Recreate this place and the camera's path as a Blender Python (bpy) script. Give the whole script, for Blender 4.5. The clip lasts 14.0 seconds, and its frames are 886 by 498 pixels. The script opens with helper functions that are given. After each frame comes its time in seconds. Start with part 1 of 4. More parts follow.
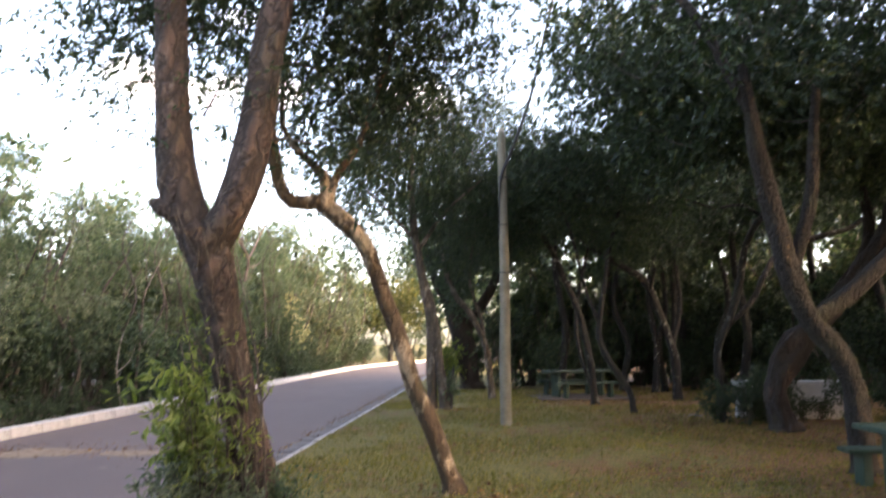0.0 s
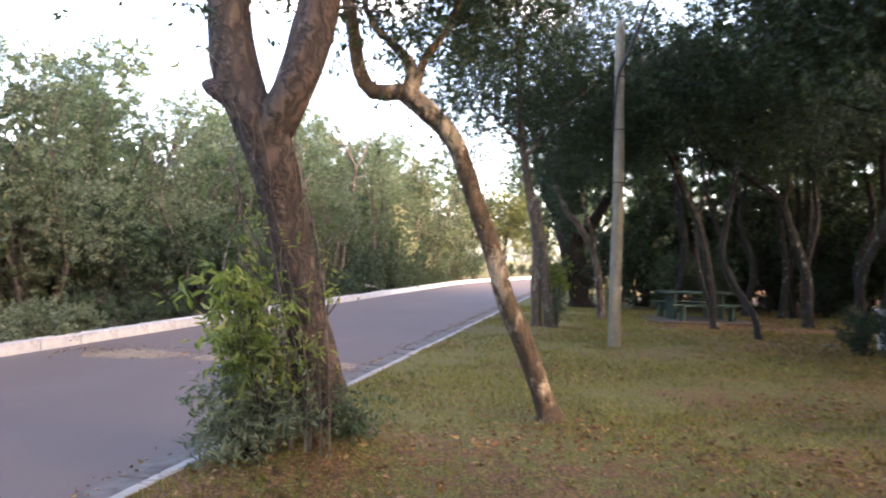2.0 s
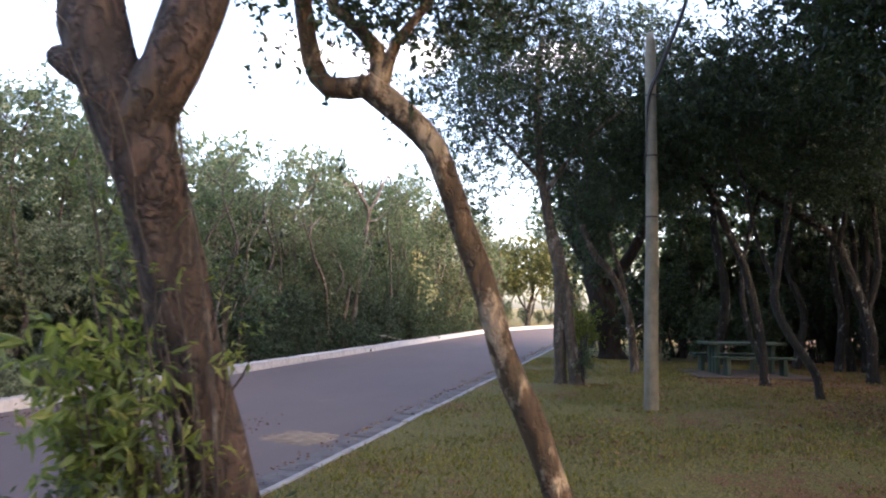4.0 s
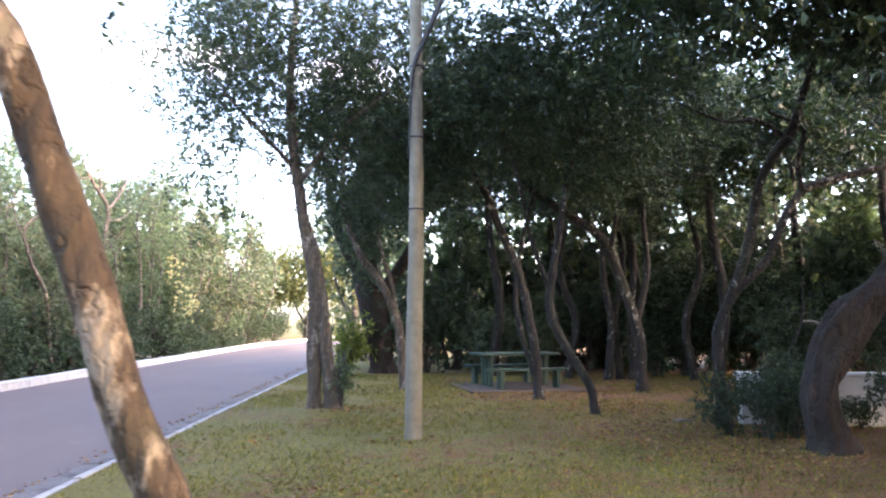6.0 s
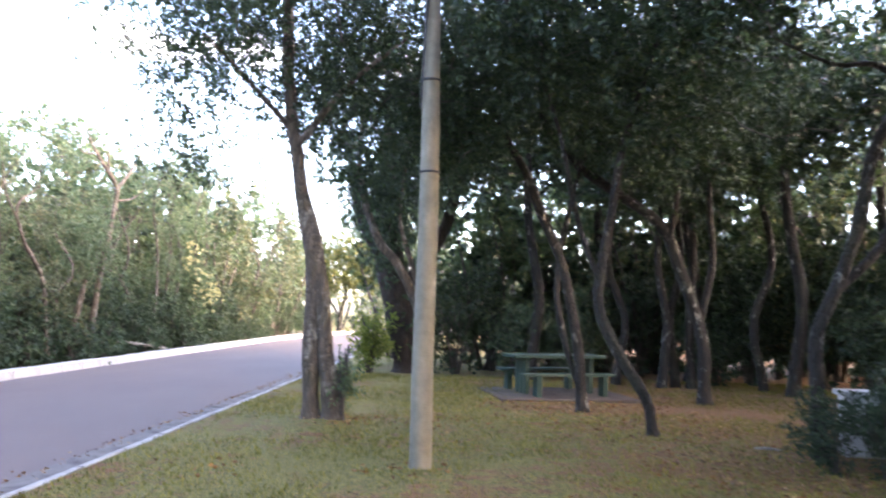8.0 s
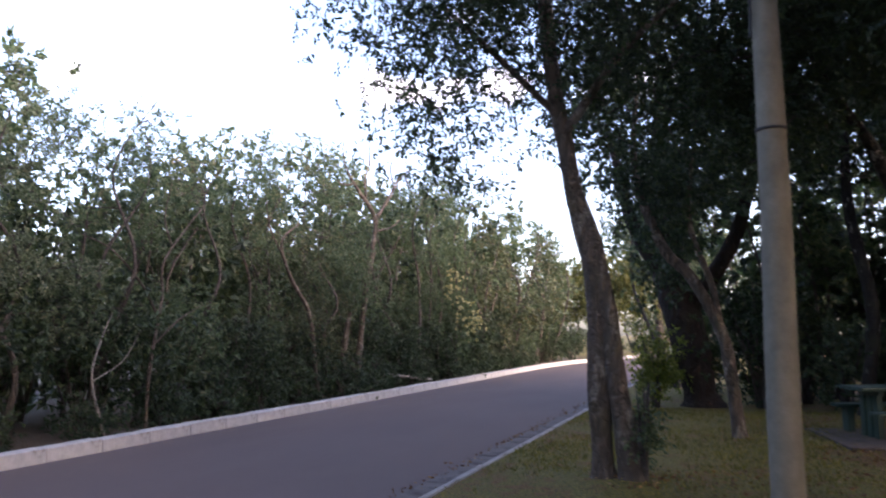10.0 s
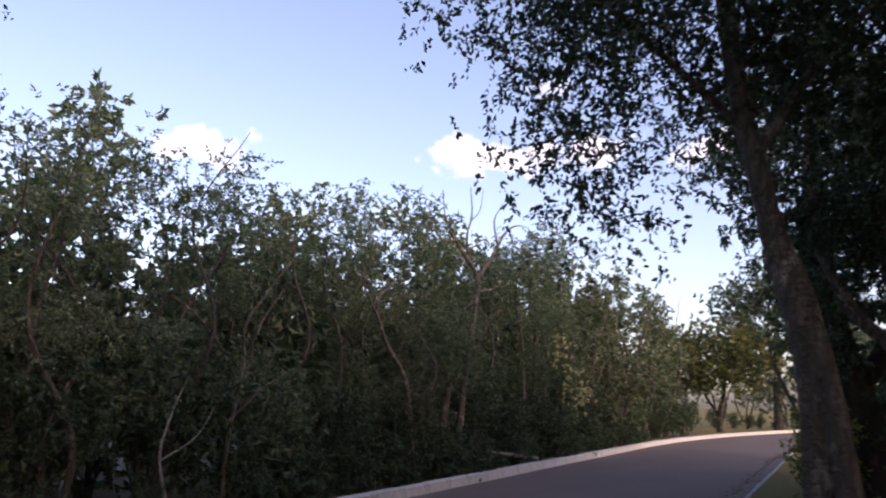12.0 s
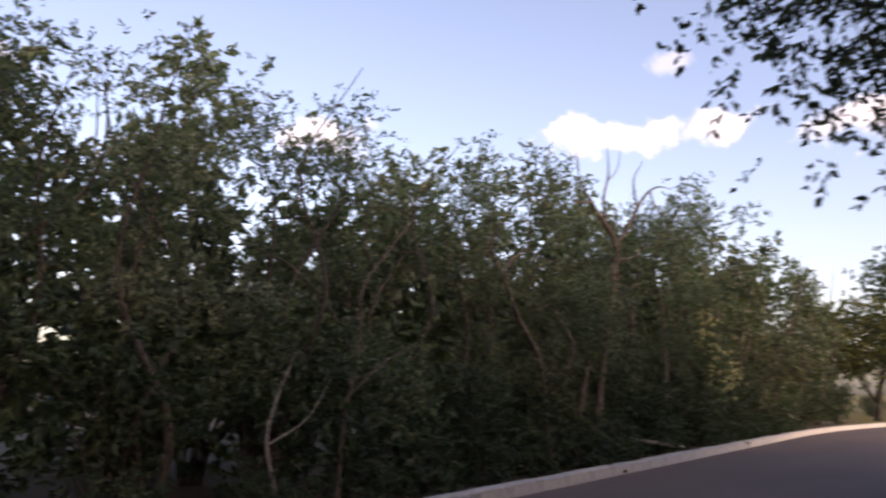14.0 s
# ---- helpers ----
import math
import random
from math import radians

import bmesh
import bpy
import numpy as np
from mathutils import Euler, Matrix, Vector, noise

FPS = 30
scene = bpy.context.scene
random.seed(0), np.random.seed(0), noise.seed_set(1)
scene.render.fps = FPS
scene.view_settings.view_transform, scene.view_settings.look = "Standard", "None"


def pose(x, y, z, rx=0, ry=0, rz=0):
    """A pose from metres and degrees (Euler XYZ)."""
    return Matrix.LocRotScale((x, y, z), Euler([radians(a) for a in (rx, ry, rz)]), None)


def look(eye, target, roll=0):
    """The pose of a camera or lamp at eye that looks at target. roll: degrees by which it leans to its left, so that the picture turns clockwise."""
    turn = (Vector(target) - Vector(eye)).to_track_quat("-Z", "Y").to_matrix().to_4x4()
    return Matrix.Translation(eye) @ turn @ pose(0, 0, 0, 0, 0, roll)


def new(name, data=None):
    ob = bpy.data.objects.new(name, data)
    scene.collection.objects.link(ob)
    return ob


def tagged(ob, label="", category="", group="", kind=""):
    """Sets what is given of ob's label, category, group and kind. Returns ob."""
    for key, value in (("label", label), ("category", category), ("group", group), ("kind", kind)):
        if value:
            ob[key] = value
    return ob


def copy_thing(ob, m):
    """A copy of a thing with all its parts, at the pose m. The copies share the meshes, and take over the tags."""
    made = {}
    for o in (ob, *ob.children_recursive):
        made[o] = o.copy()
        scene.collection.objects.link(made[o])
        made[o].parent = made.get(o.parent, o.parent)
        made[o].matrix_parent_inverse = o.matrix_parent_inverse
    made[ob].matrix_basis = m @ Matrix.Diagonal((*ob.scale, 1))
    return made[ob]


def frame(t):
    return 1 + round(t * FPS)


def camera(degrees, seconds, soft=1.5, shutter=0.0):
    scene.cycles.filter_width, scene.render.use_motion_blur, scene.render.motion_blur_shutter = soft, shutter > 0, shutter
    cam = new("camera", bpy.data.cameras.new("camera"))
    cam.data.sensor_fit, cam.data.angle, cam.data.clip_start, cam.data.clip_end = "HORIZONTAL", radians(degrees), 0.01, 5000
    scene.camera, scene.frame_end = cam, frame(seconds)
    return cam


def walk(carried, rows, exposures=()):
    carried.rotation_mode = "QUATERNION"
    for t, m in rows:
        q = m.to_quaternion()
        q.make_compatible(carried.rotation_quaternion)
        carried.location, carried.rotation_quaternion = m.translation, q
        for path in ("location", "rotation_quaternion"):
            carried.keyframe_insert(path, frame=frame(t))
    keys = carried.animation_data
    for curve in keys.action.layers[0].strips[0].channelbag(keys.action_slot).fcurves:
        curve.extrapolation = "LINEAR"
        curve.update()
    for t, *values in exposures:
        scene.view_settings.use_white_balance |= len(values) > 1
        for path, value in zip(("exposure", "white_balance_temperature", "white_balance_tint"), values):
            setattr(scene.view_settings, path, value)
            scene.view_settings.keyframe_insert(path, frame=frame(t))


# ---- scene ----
cam = camera(58.9, 14.0, soft=2.0, shutter=0.4)
METRES, EYE, TILT, LEAN, TURN = 14.0, 1.6, 0.0, 0.0, 3.2
ROWS = [
    (0.0, 0.0, 0.0, 0.0, 0.05, 6.78, 0.46),
    (0.5, 0.0026, 0.0027, -0.0039, 3.43, 1.16, -0.65),
    (1.0, 0.0056, 0.0246, -0.0059, 4.75, -1.36, -1.02),
    (1.5, 0.0071, 0.0464, -0.0064, 3.32, 0.25, -1.01),
    (2.0, 0.0105, 0.0742, -0.0043, 8.27, 0.64, -1.2),
    (2.5, 0.007, 0.1095, -0.0076, 11.21, 0.86, -2.16),
    (3.0, 0.0078, 0.1386, -0.0065, 11.84, 3.88, -1.04),
    (5.5, 0.0399, 0.3406, -0.0032, 0.7, 4.31, -0.79),
    (6.0, 0.0479, 0.3758, -0.0048, -5.03, 5.06, -0.13),
    (6.5, 0.061, 0.4155, -0.0021, -6.47, 5.03, -0.86),
    (7.0, 0.0688, 0.46, -0.0039, -7.38, 4.27, -1.76),
    (7.5, 0.0771, 0.4964, -0.0052, -8.62, 4.13, -1.53),
    (8.0, 0.0785, 0.5369, -0.005, -2.04, 4.66, -1.38),
    (8.5, 0.0759, 0.5762, -0.0056, 0.97, 6.47, -0.88),
    (9.0, 0.0692, 0.62, -0.0069, 7.03, 4.27, 0.33),
    (11.5, -0.0186, 0.789, 0.0084, 21.65, 10.49, -1.24),
    (12.0, -0.0345, 0.8215, 0.0088, 23.19, 11.04, -0.66),
    (12.5, -0.0522, 0.8472, 0.0078, 28.63, 9.9, -1.35),
    (13.0, -0.0739, 0.8766, 0.0102, 26.8, 9.2, -0.98),
    (13.5, -0.0925, 0.9107, 0.0076, 25.06, 9.54, -0.59),
    (14.0, -0.1135, 0.9337, 0.0048, 31.64, 9.67, -1.25),
]
walk(cam, [(t, pose(0, 0, EYE, TILT, LEAN, TURN) @ pose(METRES * x, METRES * y, METRES * z, 90 + pitch, roll, yaw)) for t, x, y, z, yaw, pitch, roll in ROWS],
     [(0.0, 3.35, 8000, 21), (0.7, 3.95, 8200, 22), (1.5, 4.25, 7900, 22), (2.0, 3.6, 7500, 24), (2.5, 3.6, 7300, 25), (3.0, 2.95, 7100, 25), (5.5, 3.2, 7000, 23), (6.0, 4.15, 6900, 23),
      (6.5, 4.55, 6800, 23), (7.5, 4.8, 6800, 23), (8.3, 3.8, 6750, 23), (9.0, 3.2, 6650, 25), (11.5, 1.35, 6850, 32), (13.0, 1.25, 7300, 32), (14.0, 1.25, 7700, 31)])

# ---- sky, sun ----
SUN_AZ, SUN_EL = radians(112), radians(20)  # veiled low sun behind the grove
world = bpy.data.worlds.new("sky")
scene.world = world
world.use_nodes = True
wn, wl = world.node_tree.nodes, world.node_tree.links
wn.clear()
w_out = wn.new("ShaderNodeOutputWorld")
w_bg = wn.new("ShaderNodeBackground")
w_sky = wn.new("ShaderNodeTexSky")
w_sky.sky_type = "NISHITA"
w_sky.sun_disc = False
w_sky.sun_elevation, w_sky.sun_rotation = SUN_EL, SUN_AZ
w_sky.dust_density, w_sky.air_density = 2.6, 0.85
w_co = wn.new("ShaderNodeTexCoord")
w_noise = wn.new("ShaderNodeTexNoise")
w_noise.inputs["Scale"].default_value, w_noise.inputs["Detail"].default_value = 26.0, 5.0
cloud = None
for cx, cy, cz, wide, tall, thick in ((-0.374, 0.875, 0.303, 0.085, 0.024, 0.7), (-0.288, 0.878, 0.383, 0.035, 0.012, 0.25), (-0.665, 0.68, 0.305, 0.06, 0.024, 0.6),
                                      (-0.25, 0.916, 0.31, 0.05, 0.022, 0.6), (-0.08, 0.95, 0.3, 0.09, 0.03, 0.6), (-0.9, 0.33, 0.33, 0.1, 0.025, 0.6)):
    w_map = wn.new("ShaderNodeMapping")
    w_map.vector_type = "TEXTURE"
    w_map.inputs["Location"].default_value = (cx, cy, cz)
    w_map.inputs["Rotation"].default_value = (0, 0, math.atan2(-cx, cy))
    w_map.inputs["Scale"].default_value = (wide, 0.5, tall)
    wl.new(w_co.outputs["Generated"], w_map.inputs["Vector"])
    w_len = wn.new("ShaderNodeVectorMath")
    w_len.operation = "LENGTH"
    wl.new(w_map.outputs[0], w_len.inputs[0])
    w_edge = wn.new("ShaderNodeMath")
    w_edge.operation = "MULTIPLY_ADD"
    w_edge.inputs[1].default_value = 3.4
    wl.new(w_noise.outputs[0], w_edge.inputs[0])
    wl.new(w_len.outputs["Value"], w_edge.inputs[2])
    w_fall = wn.new("ShaderNodeMapRange")
    w_fall.interpolation_type = "SMOOTHSTEP"
    w_fall.inputs["From Min"].default_value, w_fall.inputs["From Max"].default_value, w_fall.inputs["To Min"].default_value, w_fall.inputs["To Max"].default_value = 1.9, 2.75, thick, 0.0
    wl.new(w_edge.outputs[0], w_fall.inputs["Value"])
    if cloud is None:
        cloud = w_fall.outputs[0]
    else:
        w_max = wn.new("ShaderNodeMath")
        w_max.operation = "MAXIMUM"
        wl.new(cloud, w_max.inputs[0])
        wl.new(w_fall.outputs[0], w_max.inputs[1])
        cloud = w_max.outputs[0]
w_mix = wn.new("ShaderNodeMixRGB")
w_mix.inputs[2].default_value = (5.6, 5.4, 5.4, 1)
w_bg.inputs["Strength"].default_value = 0.15
wl.new(w_co.outputs["Generated"], w_noise.inputs["Vector"])
wl.new(cloud, w_mix.inputs[0])
wl.new(w_sky.outputs[0], w_mix.inputs[1])
wl.new(w_mix.outputs[0], w_bg.inputs[0])
wl.new(w_bg.outputs[0], w_out.inputs[0])
sun = new("sun", bpy.data.lights.new("sun", "SUN"))
sun.data.energy, sun.data.angle, sun.data.color = 0.14, radians(35), (1.0, 0.9, 0.78)
sun_dir = Vector((math.sin(SUN_AZ) * math.cos(SUN_EL), math.cos(SUN_AZ) * math.cos(SUN_EL), math.sin(SUN_EL)))
sun.matrix_basis = look((sun_dir * 60)[:], (0, 0, 0))


# ---- materials ----
def material(name, rough=0.8):
    m = bpy.data.materials.new(name)
    m.use_nodes = True
    nt = m.node_tree
    b = nt.nodes["Principled BSDF"]
    b.inputs["Roughness"].default_value = rough
    return m, nt, b


def noise_at(nt, scale, detail=4.0, rough=0.6, stretch=None):
    """Noise in object space, real-world size."""
    co = nt.nodes.new("ShaderNodeTexCoord")
    n = nt.nodes.new("ShaderNodeTexNoise")
    n.inputs["Scale"].default_value, n.inputs["Detail"].default_value = scale, detail
    n.inputs["Roughness"].default_value = rough
    if stretch:
        mp = nt.nodes.new("ShaderNodeMapping")
        mp.inputs["Scale"].default_value = stretch
        nt.links.new(co.outputs["Object"], mp.inputs[0])
        nt.links.new(mp.outputs[0], n.inputs["Vector"])
    else:
        nt.links.new(co.outputs["Object"], n.inputs["Vector"])
    return n.outputs[0]


def ramp(nt, fac, *stops):
    r = nt.nodes.new("ShaderNodeValToRGB")
    e = r.color_ramp.elements
    while len(e) < len(stops):
        e.new(0.5)
    for k, (p, c) in enumerate(stops):
        e[k].position, e[k].color = p, (*c, 1) if len(c) == 3 else c
    nt.links.new(fac, r.inputs[0])
    return r.outputs[0]


def mixed(nt, fac, a, b, mode="MIX"):
    m = nt.nodes.new("ShaderNodeMixRGB")
    m.blend_type = mode
    for socket, v in ((m.inputs[0], fac), (m.inputs[1], a), (m.inputs[2], b)):
        if isinstance(v, (int, float)):
            socket.default_value = v
        elif isinstance(v, tuple):
            socket.default_value = (*v, 1)
        else:
            nt.links.new(v, socket)
    return m.outputs[0]


def bump(nt, b, height, strength=0.5, distance=0.02):
    k = nt.nodes.new("ShaderNodeBump")
    k.inputs["Strength"].default_value, k.inputs["Distance"].default_value = strength, distance
    nt.links.new(height, k.inputs["Height"])
    nt.links.new(k.outputs[0], b.inputs["Normal"])


BW = ((0, 0, 0), (1, 1, 1))


def leaf_material(name, dark, light, odd=None, glow=0.35):
    """Leaves that vary one by one and let some light through."""
    m, nt, b = material(name, 0.5)
    geo = nt.nodes.new("ShaderNodeNewGeometry")
    col = ramp(nt, geo.outputs["Random Per Island"], (0.0, dark), (0.75, light), (1.0, odd or light))
    big = noise_at(nt, 0.9, 2.0)
    col = mixed(nt, ramp(nt, big, (0.35, BW[0]), (0.7, BW[1])), mixed(nt, 1.0, col, (0.7, 0.75, 0.8), "MULTIPLY"), col)
    nt.links.new(col, b.inputs["Base Color"])
    b.inputs["Specular IOR Level"].default_value = 0.35
    tr = nt.nodes.new("ShaderNodeBsdfTranslucent")
    nt.links.new(mixed(nt, 1.0, col, (1.25, 1.35, 0.6), "MULTIPLY"), tr.inputs[0])
    mx = nt.nodes.new("ShaderNodeMixShader")
    mx.inputs[0].default_value = glow
    nt.links.new(b.outputs[0], mx.inputs[1])
    nt.links.new(tr.outputs[0], mx.inputs[2])
    nt.links.new(mx.outputs[0], nt.nodes["Material Output"].inputs[0])
    return m


def bark_material(name, dark, light, patch=None, patch_from=0.6, scale=1.0, cracks=0.5):
    m, nt, b = material(name, 0.92)
    grain = noise_at(nt, 14 * scale, 6.0, 0.7, (1, 1, 0.28))
    col = ramp(nt, grain, (0.3, dark), (0.72, light))
    if patch:
        spots = noise_at(nt, 5.5 * scale, 5.0, 0.65, (1, 1, 0.55))
        col = mixed(nt, ramp(nt, spots, (patch_from - 0.03, BW[0]), (patch_from + 0.05, BW[1])), col, patch)
    moss = noise_at(nt, 2.1, 3.0)
    col = mixed(nt, ramp(nt, moss, (0.52, BW[0]), (0.75, (0.5, 0.5, 0.5))), col, (0.06, 0.065, 0.03))
    nt.links.new(col, b.inputs["Base Color"])
    furrow = nt.nodes.new("ShaderNodeTexVoronoi")
    furrow.feature = "DISTANCE_TO_EDGE"
    furrow.inputs["Scale"].default_value = 11 * scale
    co, mp = nt.nodes.new("ShaderNodeTexCoord"), nt.nodes.new("ShaderNodeMapping")
    mp.inputs["Scale"].default_value = (1, 1, 0.33)
    nt.links.new(co.outputs["Object"], mp.inputs[0])
    nt.links.new(mixed(nt, 0.22, mp.outputs[0], noise_at(nt, 5, 3.0)), furrow.inputs["Vector"])
    deep = ramp(nt, furrow.outputs[0], (0.0, BW[0]), (0.25, BW[1]))
    nt.links.new(mixed(nt, cracks, col, mixed(nt, deep, (0.025, 0.02, 0.016), col)), b.inputs["Base Color"])
    bump(nt, b, mixed(nt, 0.5, grain, deep), 1.0, 0.035)
    return m


LEAF = {
    "deep": leaf_material("deep_green_leaves", (0.0153, 0.0298, 0.017), (0.0425, 0.0723, 0.034), (0.0765, 0.102, 0.0425), 0.25),
    "crown": leaf_material("glossy_green_leaves", (0.017, 0.032, 0.02), (0.045, 0.074, 0.038), (0.085, 0.105, 0.05), 0.3),
    "wood": leaf_material("dull_green_leaves", (0.045, 0.074, 0.047), (0.12, 0.17, 0.1), (0.2, 0.2, 0.125), 0.4),
    "olive": leaf_material("olive_leaves", (0.05, 0.066, 0.042), (0.122, 0.148, 0.088), (0.22, 0.18, 0.115), 0.4),
    "bright": leaf_material("yellow_green_leaves", (0.08, 0.12, 0.02), (0.2, 0.25, 0.05), (0.33, 0.33, 0.09), 0.45),
    "yellowish": leaf_material("dull_yellow_green_leaves", (0.05, 0.065, 0.02), (0.13, 0.14, 0.045), (0.22, 0.18, 0.06), 0.4),
    "cane": leaf_material("light_green_cane_leaves", (0.1, 0.14, 0.035), (0.26, 0.31, 0.09), (0.38, 0.38, 0.14), 0.45),
    "grey": leaf_material("grey_green_leaves", (0.075, 0.1, 0.0625), (0.175, 0.213, 0.138), (0.3, 0.3, 0.2), 0.35),
    "pale": leaf_material("pale_flowering_leaves", (0.34, 0.3, 0.14), (0.55, 0.5, 0.28), (0.75, 0.72, 0.5), 0.3),
}
BARK = {
    "rough": bark_material("rough_red_brown_bark", (0.0369, 0.0246, 0.0197), (0.139, 0.0943, 0.0738), (0.197, 0.156, 0.123), 0.64, 1.0, 0.85),
    "mottled": bark_material("mottled_lichen_bark", (0.034, 0.022, 0.013), (0.115, 0.074, 0.04), (0.36, 0.285, 0.2), 0.54, 0.7, 0.4),
    "pale": bark_material("pale_grey_bark", (0.055, 0.042, 0.031), (0.15, 0.118, 0.088), (0.24, 0.21, 0.17), 0.58),
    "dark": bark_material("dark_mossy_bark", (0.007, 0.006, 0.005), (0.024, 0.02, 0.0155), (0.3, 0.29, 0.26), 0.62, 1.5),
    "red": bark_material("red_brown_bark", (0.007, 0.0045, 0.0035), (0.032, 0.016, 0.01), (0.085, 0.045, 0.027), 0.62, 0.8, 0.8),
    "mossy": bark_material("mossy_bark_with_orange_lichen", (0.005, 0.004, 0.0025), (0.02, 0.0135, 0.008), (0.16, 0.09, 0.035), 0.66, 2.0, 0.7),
    "dead": bark_material("bleached_dead_wood", (0.16, 0.14, 0.12), (0.36, 0.33, 0.29)),
    "twig": bark_material("grey_brown_twigs", (0.04, 0.034, 0.028), (0.12, 0.1, 0.085)),
}


def ground_material():
    m, nt, b = material("worn_lawn_soil", 0.95)
    fine = noise_at(nt, 38, 6.0, 0.7)
    mid = noise_at(nt, 4.5, 5.0, 0.65)
    big = noise_at(nt, 0.55, 4.0, 0.6)
    grass = ramp(nt, fine, (0.34, (0.02, 0.024, 0.005)), (0.5, (0.115, 0.106, 0.018)), (0.66, (0.3, 0.235, 0.048)))
    litter = ramp(nt, fine, (0.34, (0.022, 0.0115, 0.005)), (0.5, (0.145, 0.067, 0.021)), (0.66, (0.32, 0.165, 0.06)))
    co, xyz = nt.nodes.new("ShaderNodeTexCoord"), nt.nodes.new("ShaderNodeSeparateXYZ")
    nt.links.new(co.outputs["Object"], xyz.inputs[0])
    far, side = nt.nodes.new("ShaderNodeMapRange"), nt.nodes.new("ShaderNodeMapRange")  # more litter under the crowns
    for node, out, a, b2, hi in ((far, "Y", 8.5, 3.5, 0.16), (side, "X", 0.5, 6.0, 0.18)):
        node.inputs["From Min"].default_value, node.inputs["From Max"].default_value, node.inputs["To Max"].default_value = a, b2, hi
        nt.links.new(xyz.outputs[out], node.inputs["Value"])
    where = mixed(nt, 1.0, mixed(nt, 1.0, mixed(nt, 0.55, big, mid), far.outputs[0], "ADD"), side.outputs[0], "ADD")
    col = mixed(nt, ramp(nt, where, (0.51, BW[0]), (0.61, BW[1])), grass, litter)
    floor = nt.nodes.new("ShaderNodeMapRange")  # leaf mould across the road
    floor.inputs["From Min"].default_value, floor.inputs["From Max"].default_value = -8.6, -9.3
    nt.links.new(xyz.outputs["X"], floor.inputs["Value"])
    near = nt.nodes.new("ShaderNodeMapRange")
    near.inputs["From Min"].default_value, near.inputs["From Max"].default_value = 68.0, 60.0
    nt.links.new(xyz.outputs["Y"], near.inputs["Value"])
    col = mixed(nt, mixed(nt, 1.0, floor.outputs[0], near.outputs[0], "MULTIPLY"), col, ramp(nt, fine, (0.3, (0.02, 0.015, 0.01)), (0.7, (0.09, 0.065, 0.04))))
    nt.links.new(col, b.inputs["Base Color"])
    bump(nt, b, mixed(nt, 0.5, fine, mid), 1.0, 0.06)
    return m


def road_material():
    m, nt, b = material("worn_asphalt", 0.85)
    grit = noise_at(nt, 120, 4.0, 0.7)
    wear = noise_at(nt, 0.7, 5.0, 0.6, (1, 0.35, 1))
    patch = noise_at(nt, 2.6, 4.0, 0.6, (1, 0.5, 1))
    col = ramp(nt, grit, (0.25, (0.098, 0.072, 0.064)), (0.75, (0.182, 0.136, 0.12)))
    col = mixed(nt, ramp(nt, wear, (0.35, (0.2, 0.2, 0.2)), (0.7, (0.8, 0.8, 0.8))), mixed(nt, 1.0, col, (0.8, 0.78, 0.8), "MULTIPLY"), col)
    col = mixed(nt, ramp(nt, patch, (0.66, BW[0]), (0.74, (0.5, 0.5, 0.5))), col, (0.2, 0.15, 0.12))
    nt.links.new(col, b.inputs["Base Color"])
    bump(nt, b, grit, 0.5, 0.006)
    return m


def plain_material(name, c1, c2, rough=0.85, scale=9.0, dirt=None, dirt_from=0.58, relief=0.4):
    m, nt, b = material(name, rough)
    n1 = noise_at(nt, scale, 6.0, 0.7)
    col = ramp(nt, n1, (0.3, c1), (0.7, c2))
    if dirt:
        n2 = noise_at(nt, scale * 0.37, 5.0, 0.7)
        col = mixed(nt, ramp(nt, n2, (dirt_from, BW[0]), (dirt_from + 0.14, BW[1])), col, dirt)
    nt.links.new(col, b.inputs["Base Color"])
    bump(nt, b, noise_at(nt, scale * 6, 4.0), relief, 0.008)
    return m


M_GROUND = ground_material()
M_ROAD = road_material()
M_KERB = plain_material("whitewashed_kerb", (0.37, 0.355, 0.34), (0.54, 0.525, 0.5), 0.85, 7.0, (0.2, 0.165, 0.13), 0.61)
M_KERB2 = plain_material("worn_whitewashed_kerb", (0.257, 0.245, 0.226), (0.392, 0.379, 0.355), 0.9, 9.0, (0.134, 0.104, 0.0796), 0.56)
M_GUTTER = plain_material("dirty_concrete_gutter", (0.0893, 0.075, 0.067), (0.167, 0.145, 0.134), 0.9, 6.0, (0.0391, 0.0279, 0.0223), 0.52)
M_GREEN = plain_material("chipped_green_paint", (0.00816, 0.0306, 0.0214), (0.0179, 0.051, 0.0346), 0.55, 12.0, (0.102, 0.122, 0.102), 0.66)
M_SLAB = plain_material("dark_brown_concrete", (0.04, 0.03, 0.024), (0.12, 0.09, 0.07), 0.9, 5.0)
M_WHITE = plain_material("stained_white_paint", (0.375, 0.383, 0.39), (0.54, 0.547, 0.547), 0.7, 4.0, (0.225, 0.217, 0.195), 0.62)
M_POLE = plain_material("weathered_grey_post", (0.135, 0.122, 0.088), (0.235, 0.214, 0.16), 0.9, 5.0, (0.0918, 0.0918, 0.0597), 0.6)
M_CABLE = plain_material("black_cable", (0.012, 0.012, 0.012), (0.03, 0.03, 0.028), 0.6)
M_BLADE = leaf_material("grass_blades", (0.085, 0.088, 0.012), (0.2, 0.178, 0.026), (0.37, 0.285, 0.065), 0.3)
M_LITTER = leaf_material("fallen_leaves", (0.09, 0.038, 0.013), (0.28, 0.13, 0.043), (0.46, 0.28, 0.12), 0.1)


